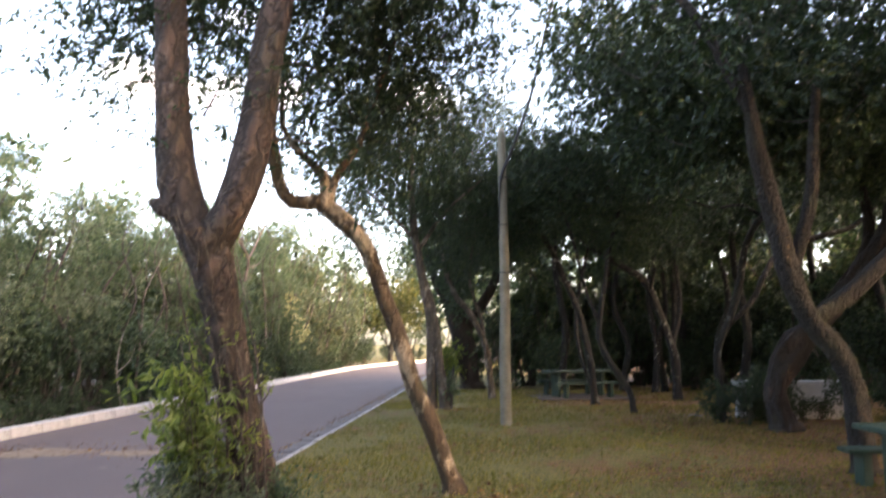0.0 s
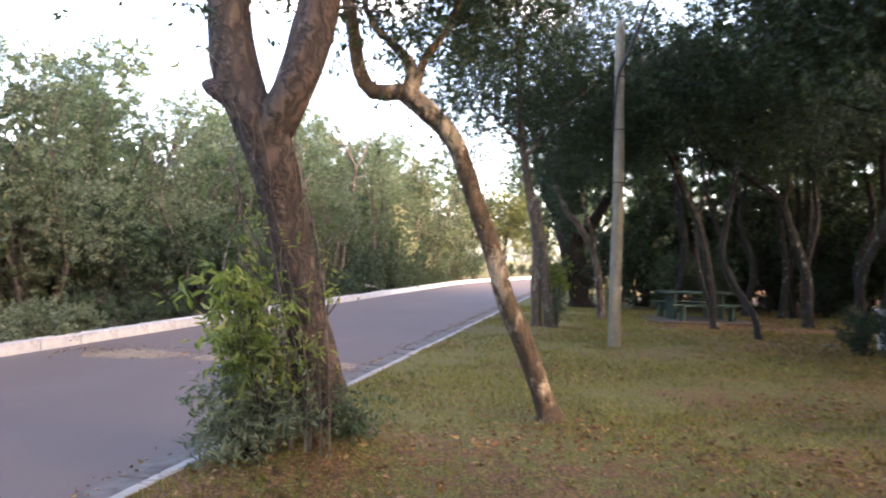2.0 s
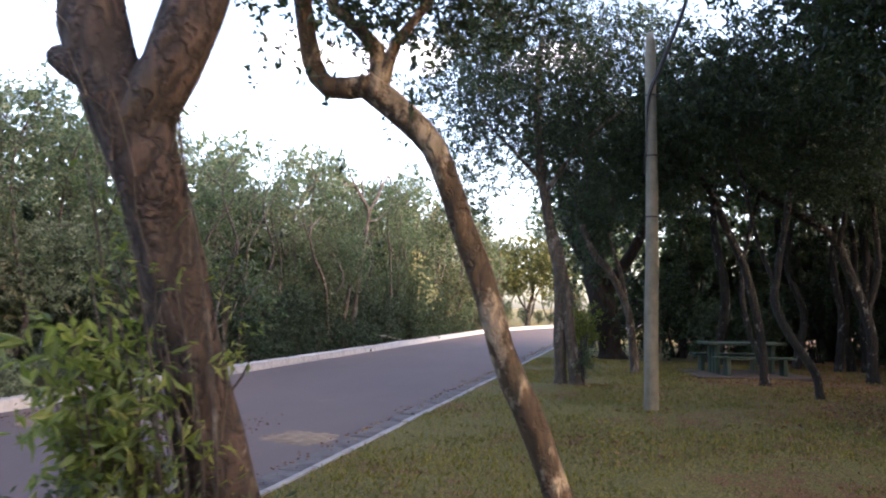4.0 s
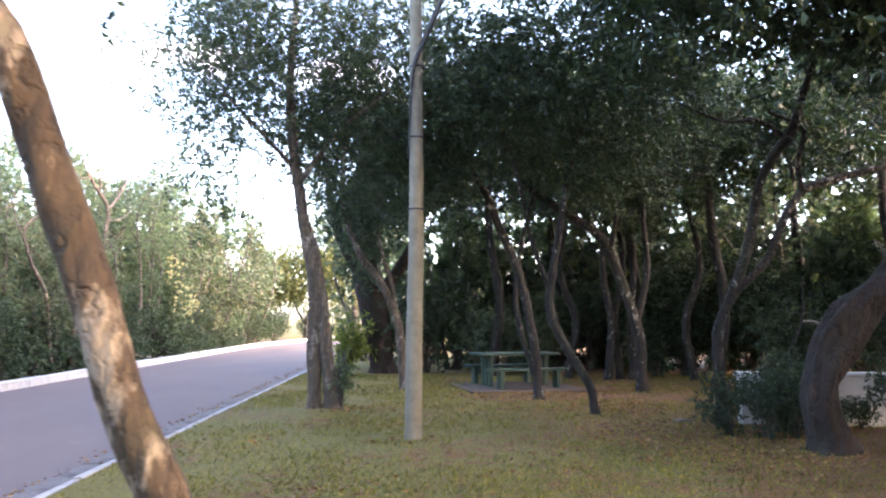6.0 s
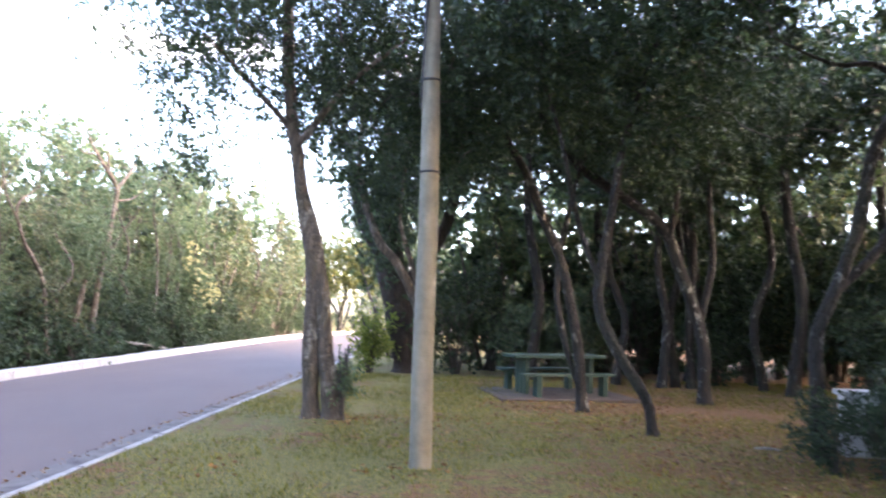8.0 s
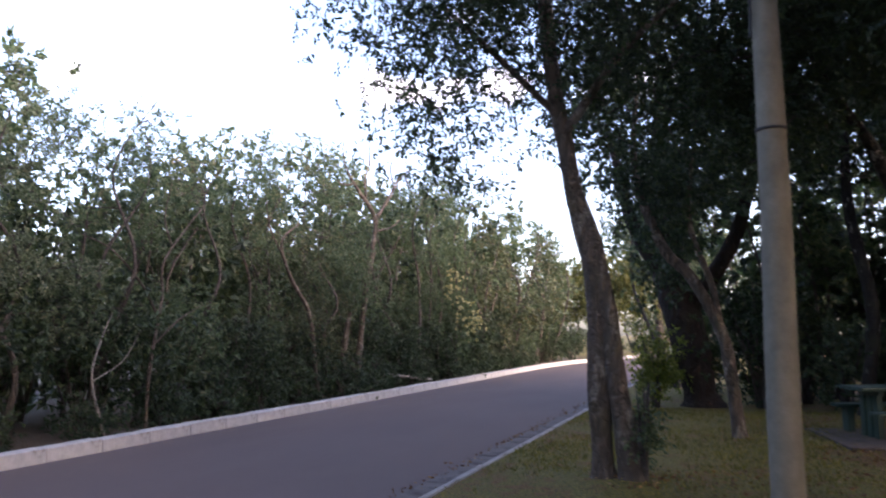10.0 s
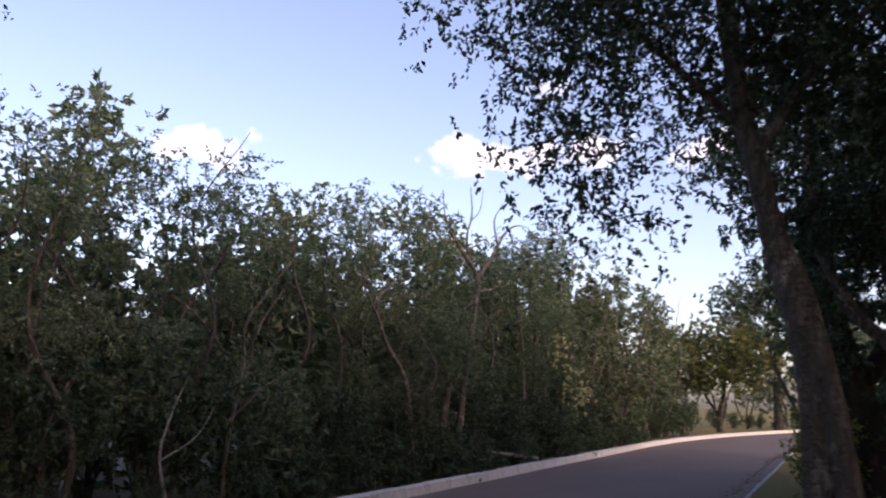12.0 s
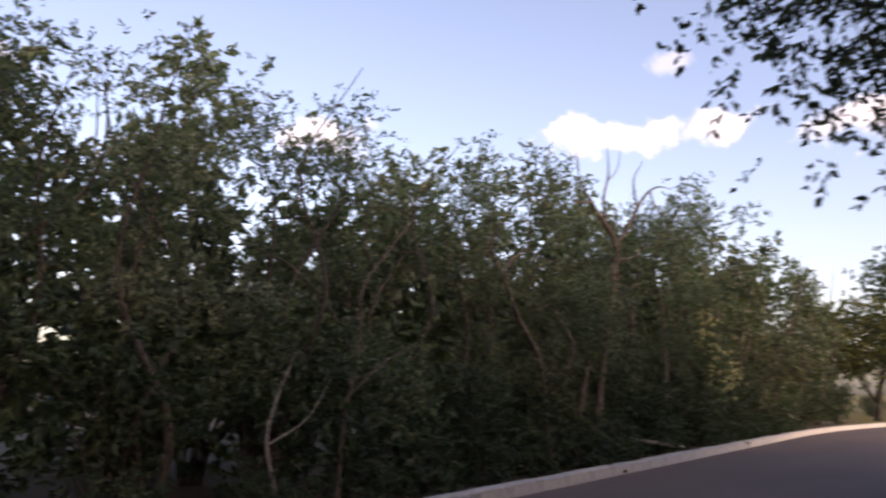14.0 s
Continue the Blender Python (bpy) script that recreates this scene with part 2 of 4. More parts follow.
# ---- mesh helpers ----
def quads_mesh(name, verts, quads, mat, smooth=True):
    me = bpy.data.meshes.new(name)
    verts, quads = np.asarray(verts, dtype=np.float32), np.asarray(quads, dtype=np.int32)
    me.vertices.add(len(verts))
    me.vertices.foreach_set("co", verts.ravel())
    me.loops.add(quads.size)
    me.loops.foreach_set("vertex_index", quads.ravel())
    me.polygons.add(len(quads))
    me.polygons.foreach_set("loop_start", np.arange(len(quads), dtype=np.int32) * 4)
    me.polygons.foreach_set("use_smooth", np.full(len(quads), smooth, dtype=bool))
    me.update(calc_edges=True)
    me.materials.append(mat)
    return me


def thing(name, label, category, group="", kind="", at=(0, 0, 0), turn=0):
    ob = new(name)
    ob.matrix_basis = pose(*at, 0, 0, turn)
    return tagged(ob, label, category, group, kind)


def mesh_part(name, me, parent, label=""):
    ob = new(name, me)
    ob.parent = parent
    return tagged(ob, label)


def part(name, bm, mat, parent, label=""):
    me = bpy.data.meshes.new(name)
    bm.to_mesh(me)
    bm.free()
    me.materials.append(mat)
    return mesh_part(name, me, parent, label)


def box_bm(sx, sy, sz, at=(0, 0, 0), bevel=0.008, turn=0, wobble=0.0, rng=None):
    bm = bmesh.new()
    bmesh.ops.create_cube(bm, size=1.0, matrix=pose(*at, 0, 0, turn) @ Matrix.Diagonal((sx, sy, sz, 1)))
    if bevel:
        bmesh.ops.bevel(bm, geom=bm.edges[:], offset=bevel, segments=2, affect="EDGES", profile=0.6)
    if wobble:
        for v in bm.verts:
            v.co += Vector((rng.uniform(-wobble, wobble), rng.uniform(-wobble, wobble), rng.uniform(-wobble, wobble)))
    return bm


class Geo:
    """Collects tubes and leaves as quads."""

    def __init__(self):
        self.v, self.q, self.n = [], [], 0

    def add(self, v, q):
        self.v.append(v)
        self.q.append(q + self.n)
        self.n += len(v)

    def mesh(self, name, mat, smooth=True):
        return quads_mesh(name, np.concatenate(self.v), np.concatenate(self.q), mat, smooth)


def spline(pts, step):
    """A smooth line through points (x, y, z, r)."""
    p = np.asarray(pts, dtype=float)
    e = np.vstack((2 * p[0] - p[1], p, 2 * p[-1] - p[-2]))
    out = []
    for i in range(1, len(e) - 2):
        a, b, c, d = e[i - 1], e[i], e[i + 1], e[i + 2]
        n = max(2, int(np.linalg.norm((c - b)[:3]) / step))
        t = (np.arange(n) / n)[:, None]
        out.append(0.5 * (2 * b + (c - a) * t + (2 * a - 5 * b + 4 * c - d) * t**2 + (3 * b - a - 3 * c + d) * t**3))
    out.append(p[-1:])
    r = np.vstack(out)
    r[:, 3] = np.maximum(r[:, 3], 0.002)
    return r


def tube(geo, line, sides, rough=0.0, seed=0):
    """A round limb along a line of (x, y, z, r), knobbly by noise."""
    p, r = line[:, :3], line[:, 3]
    tan = np.gradient(p, axis=0)
    tan /= np.linalg.norm(tan, axis=1)[:, None] + 1e-9
    ref = np.array([1.0, 0.13, 0.0]) if abs(tan[0][0]) < 0.9 else np.array([0.0, 1.0, 0.0])
    u = np.cross(tan, ref)
    u /= np.linalg.norm(u, axis=1)[:, None] + 1e-9
    w = np.cross(tan, u)
    a = np.arange(sides) * 2 * np.pi / sides
    rad = np.repeat(r[:, None], sides, 1)
    if rough:
        for i in range(len(p)):
            for k in range(sides):
                s = Vector((math.cos(a[k]) * 1.2 + seed, math.sin(a[k]) * 1.2, p[i][2] * 1.6))
                rad[i, k] *= 1 + rough * (noise.noise(s) + 0.6 * noise.noise(s * 3.1))
    v = p[:, None] + rad[..., None] * (np.cos(a)[None, :, None] * u[:, None] + np.sin(a)[None, :, None] * w[:, None])
    n = len(p)
    i, k = np.meshgrid(np.arange(n - 1), np.arange(sides), indexing="ij")
    k2 = (k + 1) % sides
    q = np.stack((i * sides + k, i * sides + k2, (i + 1) * sides + k2, (i + 1) * sides + k), -1).reshape(-1, 4)
    geo.add(v.reshape(-1, 3), q)


def leaves(geo, c, d, length, width, rng):
    """One folded blade at each place c along each direction d."""
    n = len(c)
    d = d / (np.linalg.norm(d, axis=1)[:, None] + 1e-9)
    u = np.cross(d, rng.normal(size=(n, 3)))
    u /= np.linalg.norm(u, axis=1)[:, None] + 1e-9
    w = np.cross(d, u)
    s = rng.uniform(0.65, 1.25, (n, 1))
    L, W = length * s, width * s
    mid = c + 0.45 * L * d
    v = np.stack((c, mid + 0.5 * W * u + 0.22 * W * w, c + L * d - 0.12 * L * w, mid - 0.5 * W * u + 0.22 * W * w), 1)
    geo.add(v.reshape(-1, 3), np.arange(4 * n).reshape(-1, 4))


def sprigs(geo, places, per, spread, count, length, width, rng, droop=0.35, stem=0.22):
    """Clumps: per sprigs about each place, count leaves along each sprig."""
    base = np.repeat(places, per, 0)
    base = base + rng.normal(size=base.shape) * spread
    way = rng.normal(size=base.shape)
    way[:, 2] -= droop
    way /= np.linalg.norm(way, axis=1)[:, None]
    k = np.tile(np.arange(count) / count, len(base))[:, None]
    b, w = np.repeat(base, count, 0), np.repeat(way, count, 0)
    c = b + w * k * stem + rng.normal(size=b.shape) * 0.012
    d = w * 0.6 + rng.normal(size=b.shape) * 0.6
    d[:, 2] -= droop * 0.7
    leaves(geo, c, d, length, width, rng)


def in_blobs(blobs, n, rng):
    """n places spread through ellipsoids (x, y, z, rx, ry, rz), more of them near the skin."""
    vol = np.array([b[3] * b[4] * b[5] for b in blobs]) ** 0.8
    pick = rng.choice(len(blobs), n, p=vol / vol.sum())
    b = np.array(blobs, dtype=float)[pick]
    d = rng.normal(size=(n, 3))
    d /= np.linalg.norm(d, axis=1)[:, None]
    return b[:, :3] + d * b[:, 3:] * (rng.uniform(0.12, 1.0, n) ** 0.45)[:, None]


def branch_out(geo, nodes, goals, rng, r0=0.022, sides=3):
    """Twigs from the nearest bit of limb to each goal, each new twig a limb for the next."""
    nodes = [np.asarray(n, dtype=float) for n in nodes]
    order = np.argsort([min(np.linalg.norm(g - n) for n in nodes) for g in goals])
    for gi in order:
        g = goals[gi]
        a = min(nodes, key=lambda n: np.linalg.norm(g - n) + 0.6 * max(0, n[2] - g[2]))
        gap = np.linalg.norm(g - a)
        if gap < 0.08:
            continue
        r = min(0.05, r0 * (0.4 + 0.5 * gap))
        m1 = a + (g - a) * 0.35 + rng.normal(size=3) * 0.09 * gap + (0, 0, 0.1 * gap)
        m2 = a + (g - a) * 0.7 + rng.normal(size=3) * 0.08 * gap + (0, 0, 0.08 * gap)
        tube(geo, np.array([(*a, r), (*m1, r * 0.75), (*m2, r * 0.5), (*g, r * 0.22)]), sides)
        nodes += [m1, m2, g]


def tree(name, label, category, stems, bark, blobs, leaf, goals=90, per=13, count=9, size=(0.095, 0.05), spread=0.28,
         seed=1, rough=0.16, sides=14, group="", droop=0.35, at=(0, 0, 0), twigs=True, bark2=None, bare=(), step=0.12):
    """stems: lines of (x, y, z, r), the first the trunk; blobs: the crown's masses."""
    rng = np.random.default_rng(seed)
    root = thing(name, label, category, group, at=at)
    nodes = []
    for k, pts in enumerate(stems):
        g = Geo()
        pts = [tuple(p) for p in pts]
        if k == 0 or pts[0][2] < 0.4:  # root flare
            x, y, z, r = pts[0]
            pts = [(x, y, z - 0.25, r * 1.7), (x, y, z + 0.02, r * 1.32), (x + (pts[1][0] - x) * 0.25, y + (pts[1][1] - y) * 0.25, z + (pts[1][2] - z) * 0.25, r)] + pts[1:]
        line = spline(pts, step if k == 0 else step * 1.33)
        tube(g, line, sides if k == 0 else max(7, sides - 4), rough, seed + k * 3.7)
        mesh_part("trunk" if k == 0 else "limb", g.mesh("trunk", BARK[bark if k == 0 or not bark2 else bark2]), root)
        nodes += [p[:3] for p in line[len(line) // 2 if k == 0 else len(line) // 4::2 if step < 0.2 else 1]]
    if blobs:
        pts = in_blobs(blobs, goals, rng)
        if twigs:
            g = Geo()
            branch_out(g, nodes, pts, rng)
            if bare:  # leafless twigs under the crown
                branch_out(g, nodes, in_blobs(bare, 30 * len(bare), rng), rng, 0.016)
            tagged(mesh_part("twigwork", g.mesh("twigwork", BARK["twig"]), root), kind="stuff")
        g = Geo()
        sprigs(g, pts, per, spread, count, *size, rng, droop)
        mesh_part("crown", g.mesh("crown", LEAF[leaf], False), root)
    return root


# ---- the lie of the land ----
NEAR_KERB, FAR_KERB = -2.8, -8.62


def bend(y):
    """The road swings to the right beyond y = 45 m."""
    d = np.maximum(np.asarray(y, dtype=float) - 45.0, 0.0)
    return np.where(d < 45, d**2 / 156.0, 45**2 / 156.0 + (d - 45) * 0.577)


def lie(x, y):
    """Height of the ground: lawn, the bed under the road, a root mound."""
    x, y = np.asarray(x, dtype=float), np.asarray(y, dtype=float)
    u = x - bend(y)
    z = np.where((u < NEAR_KERB - 0.07) & (u > FAR_KERB - 0.1), -0.22, 0.0)
    z = z + 0.27 * np.exp(-(((x + 2.0) / 0.5) ** 2 + ((y - 6.8) / 0.62) ** 2)) * (u > NEAR_KERB + 0.1)
    z = z + 0.1 * np.exp(-(((x + 1.05) / 0.7) ** 2 + ((y - 18.2) / 0.9) ** 2))
    z = z + np.where(u > NEAR_KERB + 0.3, 0.03 * np.sin(x * 0.9 + 1) * np.sin(y * 0.6), 0.0)
    return z + np.where(u < FAR_KERB - 0.3, 0.03 * np.sin(y * 0.7), 0.0)


def sheet(name, xs, ys, height, mat, label, category):
    X, Y = np.meshgrid(xs, ys)
    X = X + bend(Y)
    Z = height(X, Y)
    n, m = X.shape
    i, k = np.meshgrid(np.arange(n - 1), np.arange(m - 1), indexing="ij")
    q = np.stack((i * m + k, i * m + k + 1, (i + 1) * m + k + 1, (i + 1) * m + k), -1).reshape(-1, 4)
    ob = new(name, quads_mesh(name, np.stack((X, Y, Z), -1).reshape(-1, 3), q, mat))
    return tagged(ob, label, category, kind="structure")


xs = np.concatenate(([-600, -300, -150, -80, -50, -35, -25, -18, -13, -11, -10, -9.2], [-8.8, -8.75, -8.7, -8.6, -6, -3, -2.9, -2.86, -2.8, -2.68, -2.55],
                     np.arange(-2.4, 9, 0.2), [9.5, 10.5, 12, 14, 17, 21, 27, 35, 50, 80, 150, 300, 600]))
ys = np.concatenate(([-600, -300, -120, -60, -30, -15, -8, -4, -1, 1], np.arange(2, 26, 0.25), np.arange(26, 60, 1.0), np.arange(60, 100, 3), [105, 120, 150, 220, 350, 600]))
sheet("ground", xs, ys, lie, M_GROUND, "worn green and straw lawn with brown leaf litter", "lawn")
ys2 = np.concatenate(([-60, -20], np.arange(0, 100, 1.5), [110, 130, 160]))
sheet("road", np.linspace(FAR_KERB - 0.02, NEAR_KERB - 0.47, 13), ys2,
      lambda X, Y: -0.075 + 0.05 * np.cos((X - bend(Y) + 5.9) / 2.75 * 1.5), M_ROAD, "grey asphalt road with a dull purple cast", "road")


def strip(name, x0, x1, z0, z1, mat, label, category, y0=-20, y1=110, step=1.0, seed=3, joint=0.0):
    """A kerb or gutter: each stone or length a piece of its own under the strip."""
    rng = np.random.default_rng(seed)
    root = tagged(new(name), label, category, kind="structure")
    y = y0
    near = {}
    while y < y1:
        k = int(rng.integers(0, 5))
        if k not in near:
            bm = box_bm(x1 - x0, step - joint, z1 - z0, (0, 0, 0), min(0.025, (x1 - x0) * 0.2))
            for v in bm.verts:
                v.co += Vector((rng.uniform(-1, 1), rng.uniform(-0.5, 0.5), rng.uniform(-1, 1))) * 0.006
            me = bpy.data.meshes.new("kerb_stone")
            bm.to_mesh(me)
            bm.free()
            me.materials.append(mat)
            near[k] = me
        ob = new("kerb_stone", near[k])
        ob.parent = root
        mid = y + step / 2
        slope = math.degrees(math.atan(float(bend(mid + 0.5) - bend(mid - 0.5))))
        ob.matrix_basis = pose((x0 + x1) / 2 + float(bend(mid)), mid, (z0 + z1) / 2 + rng.uniform(-0.006, 0.006), 0, 0, -slope)
        y += step
    return root


strip("kerb_near", NEAR_KERB - 0.09, NEAR_KERB, -0.3, 0.015, M_KERB2, "worn whitewashed concrete kerb beside the lawn", "kerb", joint=0.012)
strip("gutter", NEAR_KERB - 0.43, NEAR_KERB - 0.094, -0.3, -0.03, M_GUTTER, "dirty concrete gutter strip below the kerb", "gutter", seed=5, step=2.0, joint=0.02)
strip("kerb_far", FAR_KERB - 0.24, FAR_KERB, -0.3, 0.12, M_KERB, "whitewashed concrete kerb along the far roadside", "kerb", seed=7, joint=0.008)


M_PATCH = plain_material("tan_broken_asphalt", (0.15, 0.1, 0.066), (0.34, 0.25, 0.16), 0.95, 7.0, (0.09, 0.066, 0.055), 0.55, 1.0)


def road_patch(cx, cy, rx, ry, seed):
    """A low ragged mound of broken asphalt lying on the road."""
    rng = np.random.default_rng(seed)
    rings, spokes = 7, 40
    ang = np.arange(spokes) * 2 * np.pi / spokes
    edge = np.array([1 + 0.35 * noise.noise(Vector((math.cos(a) * 1.6, math.sin(a) * 1.6, seed))) + 0.2 * noise.noise(Vector((math.cos(a) * 5, math.sin(a) * 5, seed))) for a in ang])
    f = (np.arange(1, rings + 1) / rings)[:, None]
    X, Y = cx + rx * f * edge * np.cos(ang), cy + ry * f * edge * np.sin(ang)
    Z = -0.075 + 0.05 * np.cos((X + 5.9) / 2.75 * 1.5) + 0.02 * (1 - f**3) - 0.006 + rng.uniform(-0.004, 0.004, X.shape)
    i, k = np.meshgrid(np.arange(rings - 1), np.arange(spokes), indexing="ij")
    q = np.stack((i * spokes + k, i * spokes + (k + 1) % spokes, (i + 1) * spokes + (k + 1) % spokes, (i + 1) * spokes + k), -1).reshape(-1, 4)
    cap = np.array([[k, spokes - 1 - k, spokes - 2 - k, k + 1] for k in range(spokes // 2 - 1)])[:, ::-1]
    me = quads_mesh("road_patch", np.stack((X, Y, Z), -1).reshape(-1, 3), np.concatenate((q[:, ::-1], cap)), M_PATCH)
    tagged(new("road_patch", me), "tan ragged patch of broken asphalt on the road", "road patch", kind="structure")


road_patch(-3.78, 11.8, 0.5, 0.5, 1)
road_patch(-6.9, 11.9, 0.95, 0.6, 2)
road_patch(-5.4, 11.9, 0.6, 0.35, 3)


# ---- trees along the lawn ----
tree("forked_tree", "thick forked tree with rough reddish bark beside the kerb", "tree",
     [[(-1.98, 6.85, 0.1, 0.21), (-2.03, 6.8, 0.5, 0.195), (-2.13, 6.7, 1.1, 0.165), (-2.24, 6.55, 1.8, 0.155), (-2.3, 6.4, 2.25, 0.17), (-2.36, 6.35, 2.55, 0.175)],
      [(-2.38, 6.36, 2.4, 0.15), (-2.57, 6.35, 2.95, 0.16), (-2.66, 6.38, 3.5, 0.15), (-2.73, 6.4, 4.6, 0.13), (-2.9, 6.6, 5.8, 0.09), (-3.2, 6.8, 6.8, 0.05)],
      [(-2.3, 6.36, 2.4, 0.15), (-2.06, 6.35, 2.85, 0.145), (-1.93, 6.4, 3.5, 0.15), (-1.8, 6.5, 4.6, 0.13), (-1.6, 6.7, 5.8, 0.09), (-1.5, 7.0, 6.8, 0.05)],
      [(-2.42, 6.35, 2.6, 0.09), (-2.6, 6.32, 2.7, 0.1), (-2.74, 6.3, 2.76, 0.07), (-2.8, 6.29, 2.78, 0.01)]],
     "rough", [(-3.15, 7.0, 5.0, 0.9, 0.8, 0.9), (-2.3, 7.2, 6.0, 1.8, 1.6, 1.0), (-1.2, 7.4, 5.6, 1.2, 1.2, 0.8), (-2.3, 7.0, 4.6, 0.5, 0.4, 0.4), (-3.0, 6.6, 3.9, 0.3, 0.3, 0.5), (-1.5, 6.7, 3.7, 0.3, 0.3, 0.5), (-2.3, 6.7, 3.6, 0.25, 0.25, 0.5)], "crown", goals=230, per=16, size=(0.065, 0.034), seed=11, rough=0.24, sides=20)
tree("leaning_tree", "slender leaning tree with mottled lichen-spotted bark", "tree",
     [[(-0.38, 8.7, 0, 0.108), (-0.62, 8.62, 0.7, 0.099), (-0.8, 8.58, 1.12, 0.097), (-0.98, 8.55, 1.7, 0.090), (-1.17, 8.5, 2.25, 0.090), (-1.34, 8.45, 2.68, 0.097), (-1.62, 8.4, 2.98, 0.104), (-1.84, 8.35, 3.16, 0.095)],
      [(-1.8, 8.36, 3.14, 0.081), (-2.12, 8.35, 3.14, 0.079), (-2.27, 8.35, 3.36, 0.074), (-2.35, 8.35, 3.82, 0.070), (-2.45, 8.4, 4.4, 0.054), (-2.4, 8.5, 5.3, 0.036)],
      [(-1.76, 8.38, 3.15, 0.068), (-1.77, 8.38, 3.42, 0.059), (-1.98, 8.4, 3.64, 0.041), (-2.25, 8.45, 4.0, 0.031), (-2.3, 8.6, 4.9, 0.018)],
      [(-1.72, 8.38, 3.14, 0.063), (-1.62, 8.4, 3.46, 0.045), (-1.42, 8.5, 3.77, 0.036), (-1.3, 8.6, 4.2, 0.032), (-1.0, 8.8, 5.2, 0.018)]],
     "mottled", [(-1.9, 8.7, 5.5, 1.6, 1.3, 1.0), (-0.8, 9.2, 5.3, 1.2, 1.3, 0.9), (-2.0, 8.5, 4.2, 0.7, 0.6, 0.5), (-1.0, 9.0, 4.3, 0.8, 0.7, 0.6), (-1.9, 8.5, 3.5, 0.6, 0.3, 0.35)], "crown", goals=230, per=15, size=(0.065, 0.034), seed=12, rough=0.2, sides=16)
tree("roadside_tree", "twin-stemmed tree with pale bark and drooping leafy crown", "tree",
     [[(-1.28, 18.20, 0.06, 0.118), (-1.31, 18.20, 1.12, 0.113), (-1.31, 18.20, 2.13, 0.109), (-1.46, 18.20, 2.79, 0.100), (-1.58, 18.16, 3.58, 0.091), (-1.69, 18.11, 4.31, 0.086), (-1.75, 18.02, 5.48, 0.072), (-1.67, 18.02, 6.84, 0.054)],
      [(-0.98, 18.16, 0.06, 0.127), (-1.10, 18.16, 0.98, 0.109), (-1.20, 18.18, 1.95, 0.095), (-1.31, 18.19, 2.59, 0.072), (-1.42, 18.19, 3.0, 0.05), (-1.52, 18.17, 3.4, 0.02)],
      [(-1.63, 18.11, 3.94, 0.045), (-2.22, 17.75, 4.58, 0.032), (-2.67, 17.30, 5.03, 0.018)],
      [(-1.58, 18.11, 3.76, 0.054), (-0.95, 18.29, 4.67, 0.036), (-0.14, 18.39, 5.39, 0.018)]],
     "pale", [(-1.8, 18.5, 6.6, 2.2, 2.2, 1.7), (-2.8, 17.5, 5.5, 1.3, 1.2, 1.2), (0.1, 19.1, 6.0, 1.7, 1.7, 1.8), (-1.3, 18.9, 4.6, 1.5, 1.2, 0.8), (-3.2, 17.6, 4.2, 0.45, 0.45, 0.9), (-2.8, 17.5, 3.4, 0.5, 0.45, 0.45), (-3.5, 17.4, 3.2, 0.12, 0.12, 0.35), (0.3, 19.5, 4.3, 1.1, 1.1, 0.9)],
     "deep", goals=500, per=20, size=(0.06, 0.035), seed=13, droop=0.6)
tree("red_trunk_tree", "large old tree with red-brown trunk and hanging dark crown", "tree",
     [[(-0.6, 28, 0, 0.38), (-0.72, 28, 0.9, 0.38), (-0.9, 28, 1.8, 0.42), (-1.2, 28, 3.2, 0.36), (-1.3, 28, 5.0, 0.25), (-1.2, 28, 7.5, 0.12)],
      [(-0.8, 28, 2.0, 0.2), (0.2, 27.8, 3.6, 0.16), (0.8, 27.6, 5.6, 0.1)], [(-1.0, 28, 2.4, 0.2), (-1.9, 27.6, 4.0, 0.15), (-2.3, 27.4, 6.0, 0.08)]],
     "red", [(-0.9, 27.6, 6.6, 2.4, 2.2, 2.3), (-0.9, 27.2, 4.3, 1.5, 1.6, 1.3), (0.6, 27.0, 5.6, 1.6, 1.5, 1.6), (-1.0, 26.6, 3.0, 0.7, 0.7, 0.7)], "deep", goals=190, seed=14, size=(0.12, 0.055), droop=0.8)
tree("pale_sapling", "slim pale tree leaning towards the road behind the post", "tree",
     [[(0.1, 22.4, 0, 0.1), (0.02, 22.4, 0.9, 0.09), (-0.1, 22.4, 1.6, 0.09), (-0.5, 22.4, 2.42, 0.085), (-0.92, 22.4, 2.95, 0.08), (-1.3, 22.5, 4.2, 0.06), (-1.2, 22.5, 5.8, 0.03)],
      [(-0.08, 22.4, 1.5, 0.05), (-0.2, 22.4, 2.3, 0.05), (-0.5, 22.5, 3.4, 0.04), (-0.3, 22.6, 5.0, 0.02)]],
     "pale", [(-1.1, 22.6, 5.4, 1.5, 1.4, 1.6), (-0.8, 22.8, 3.9, 0.9, 0.9, 0.8)], "deep", goals=90, seed=15, droop=0.7)

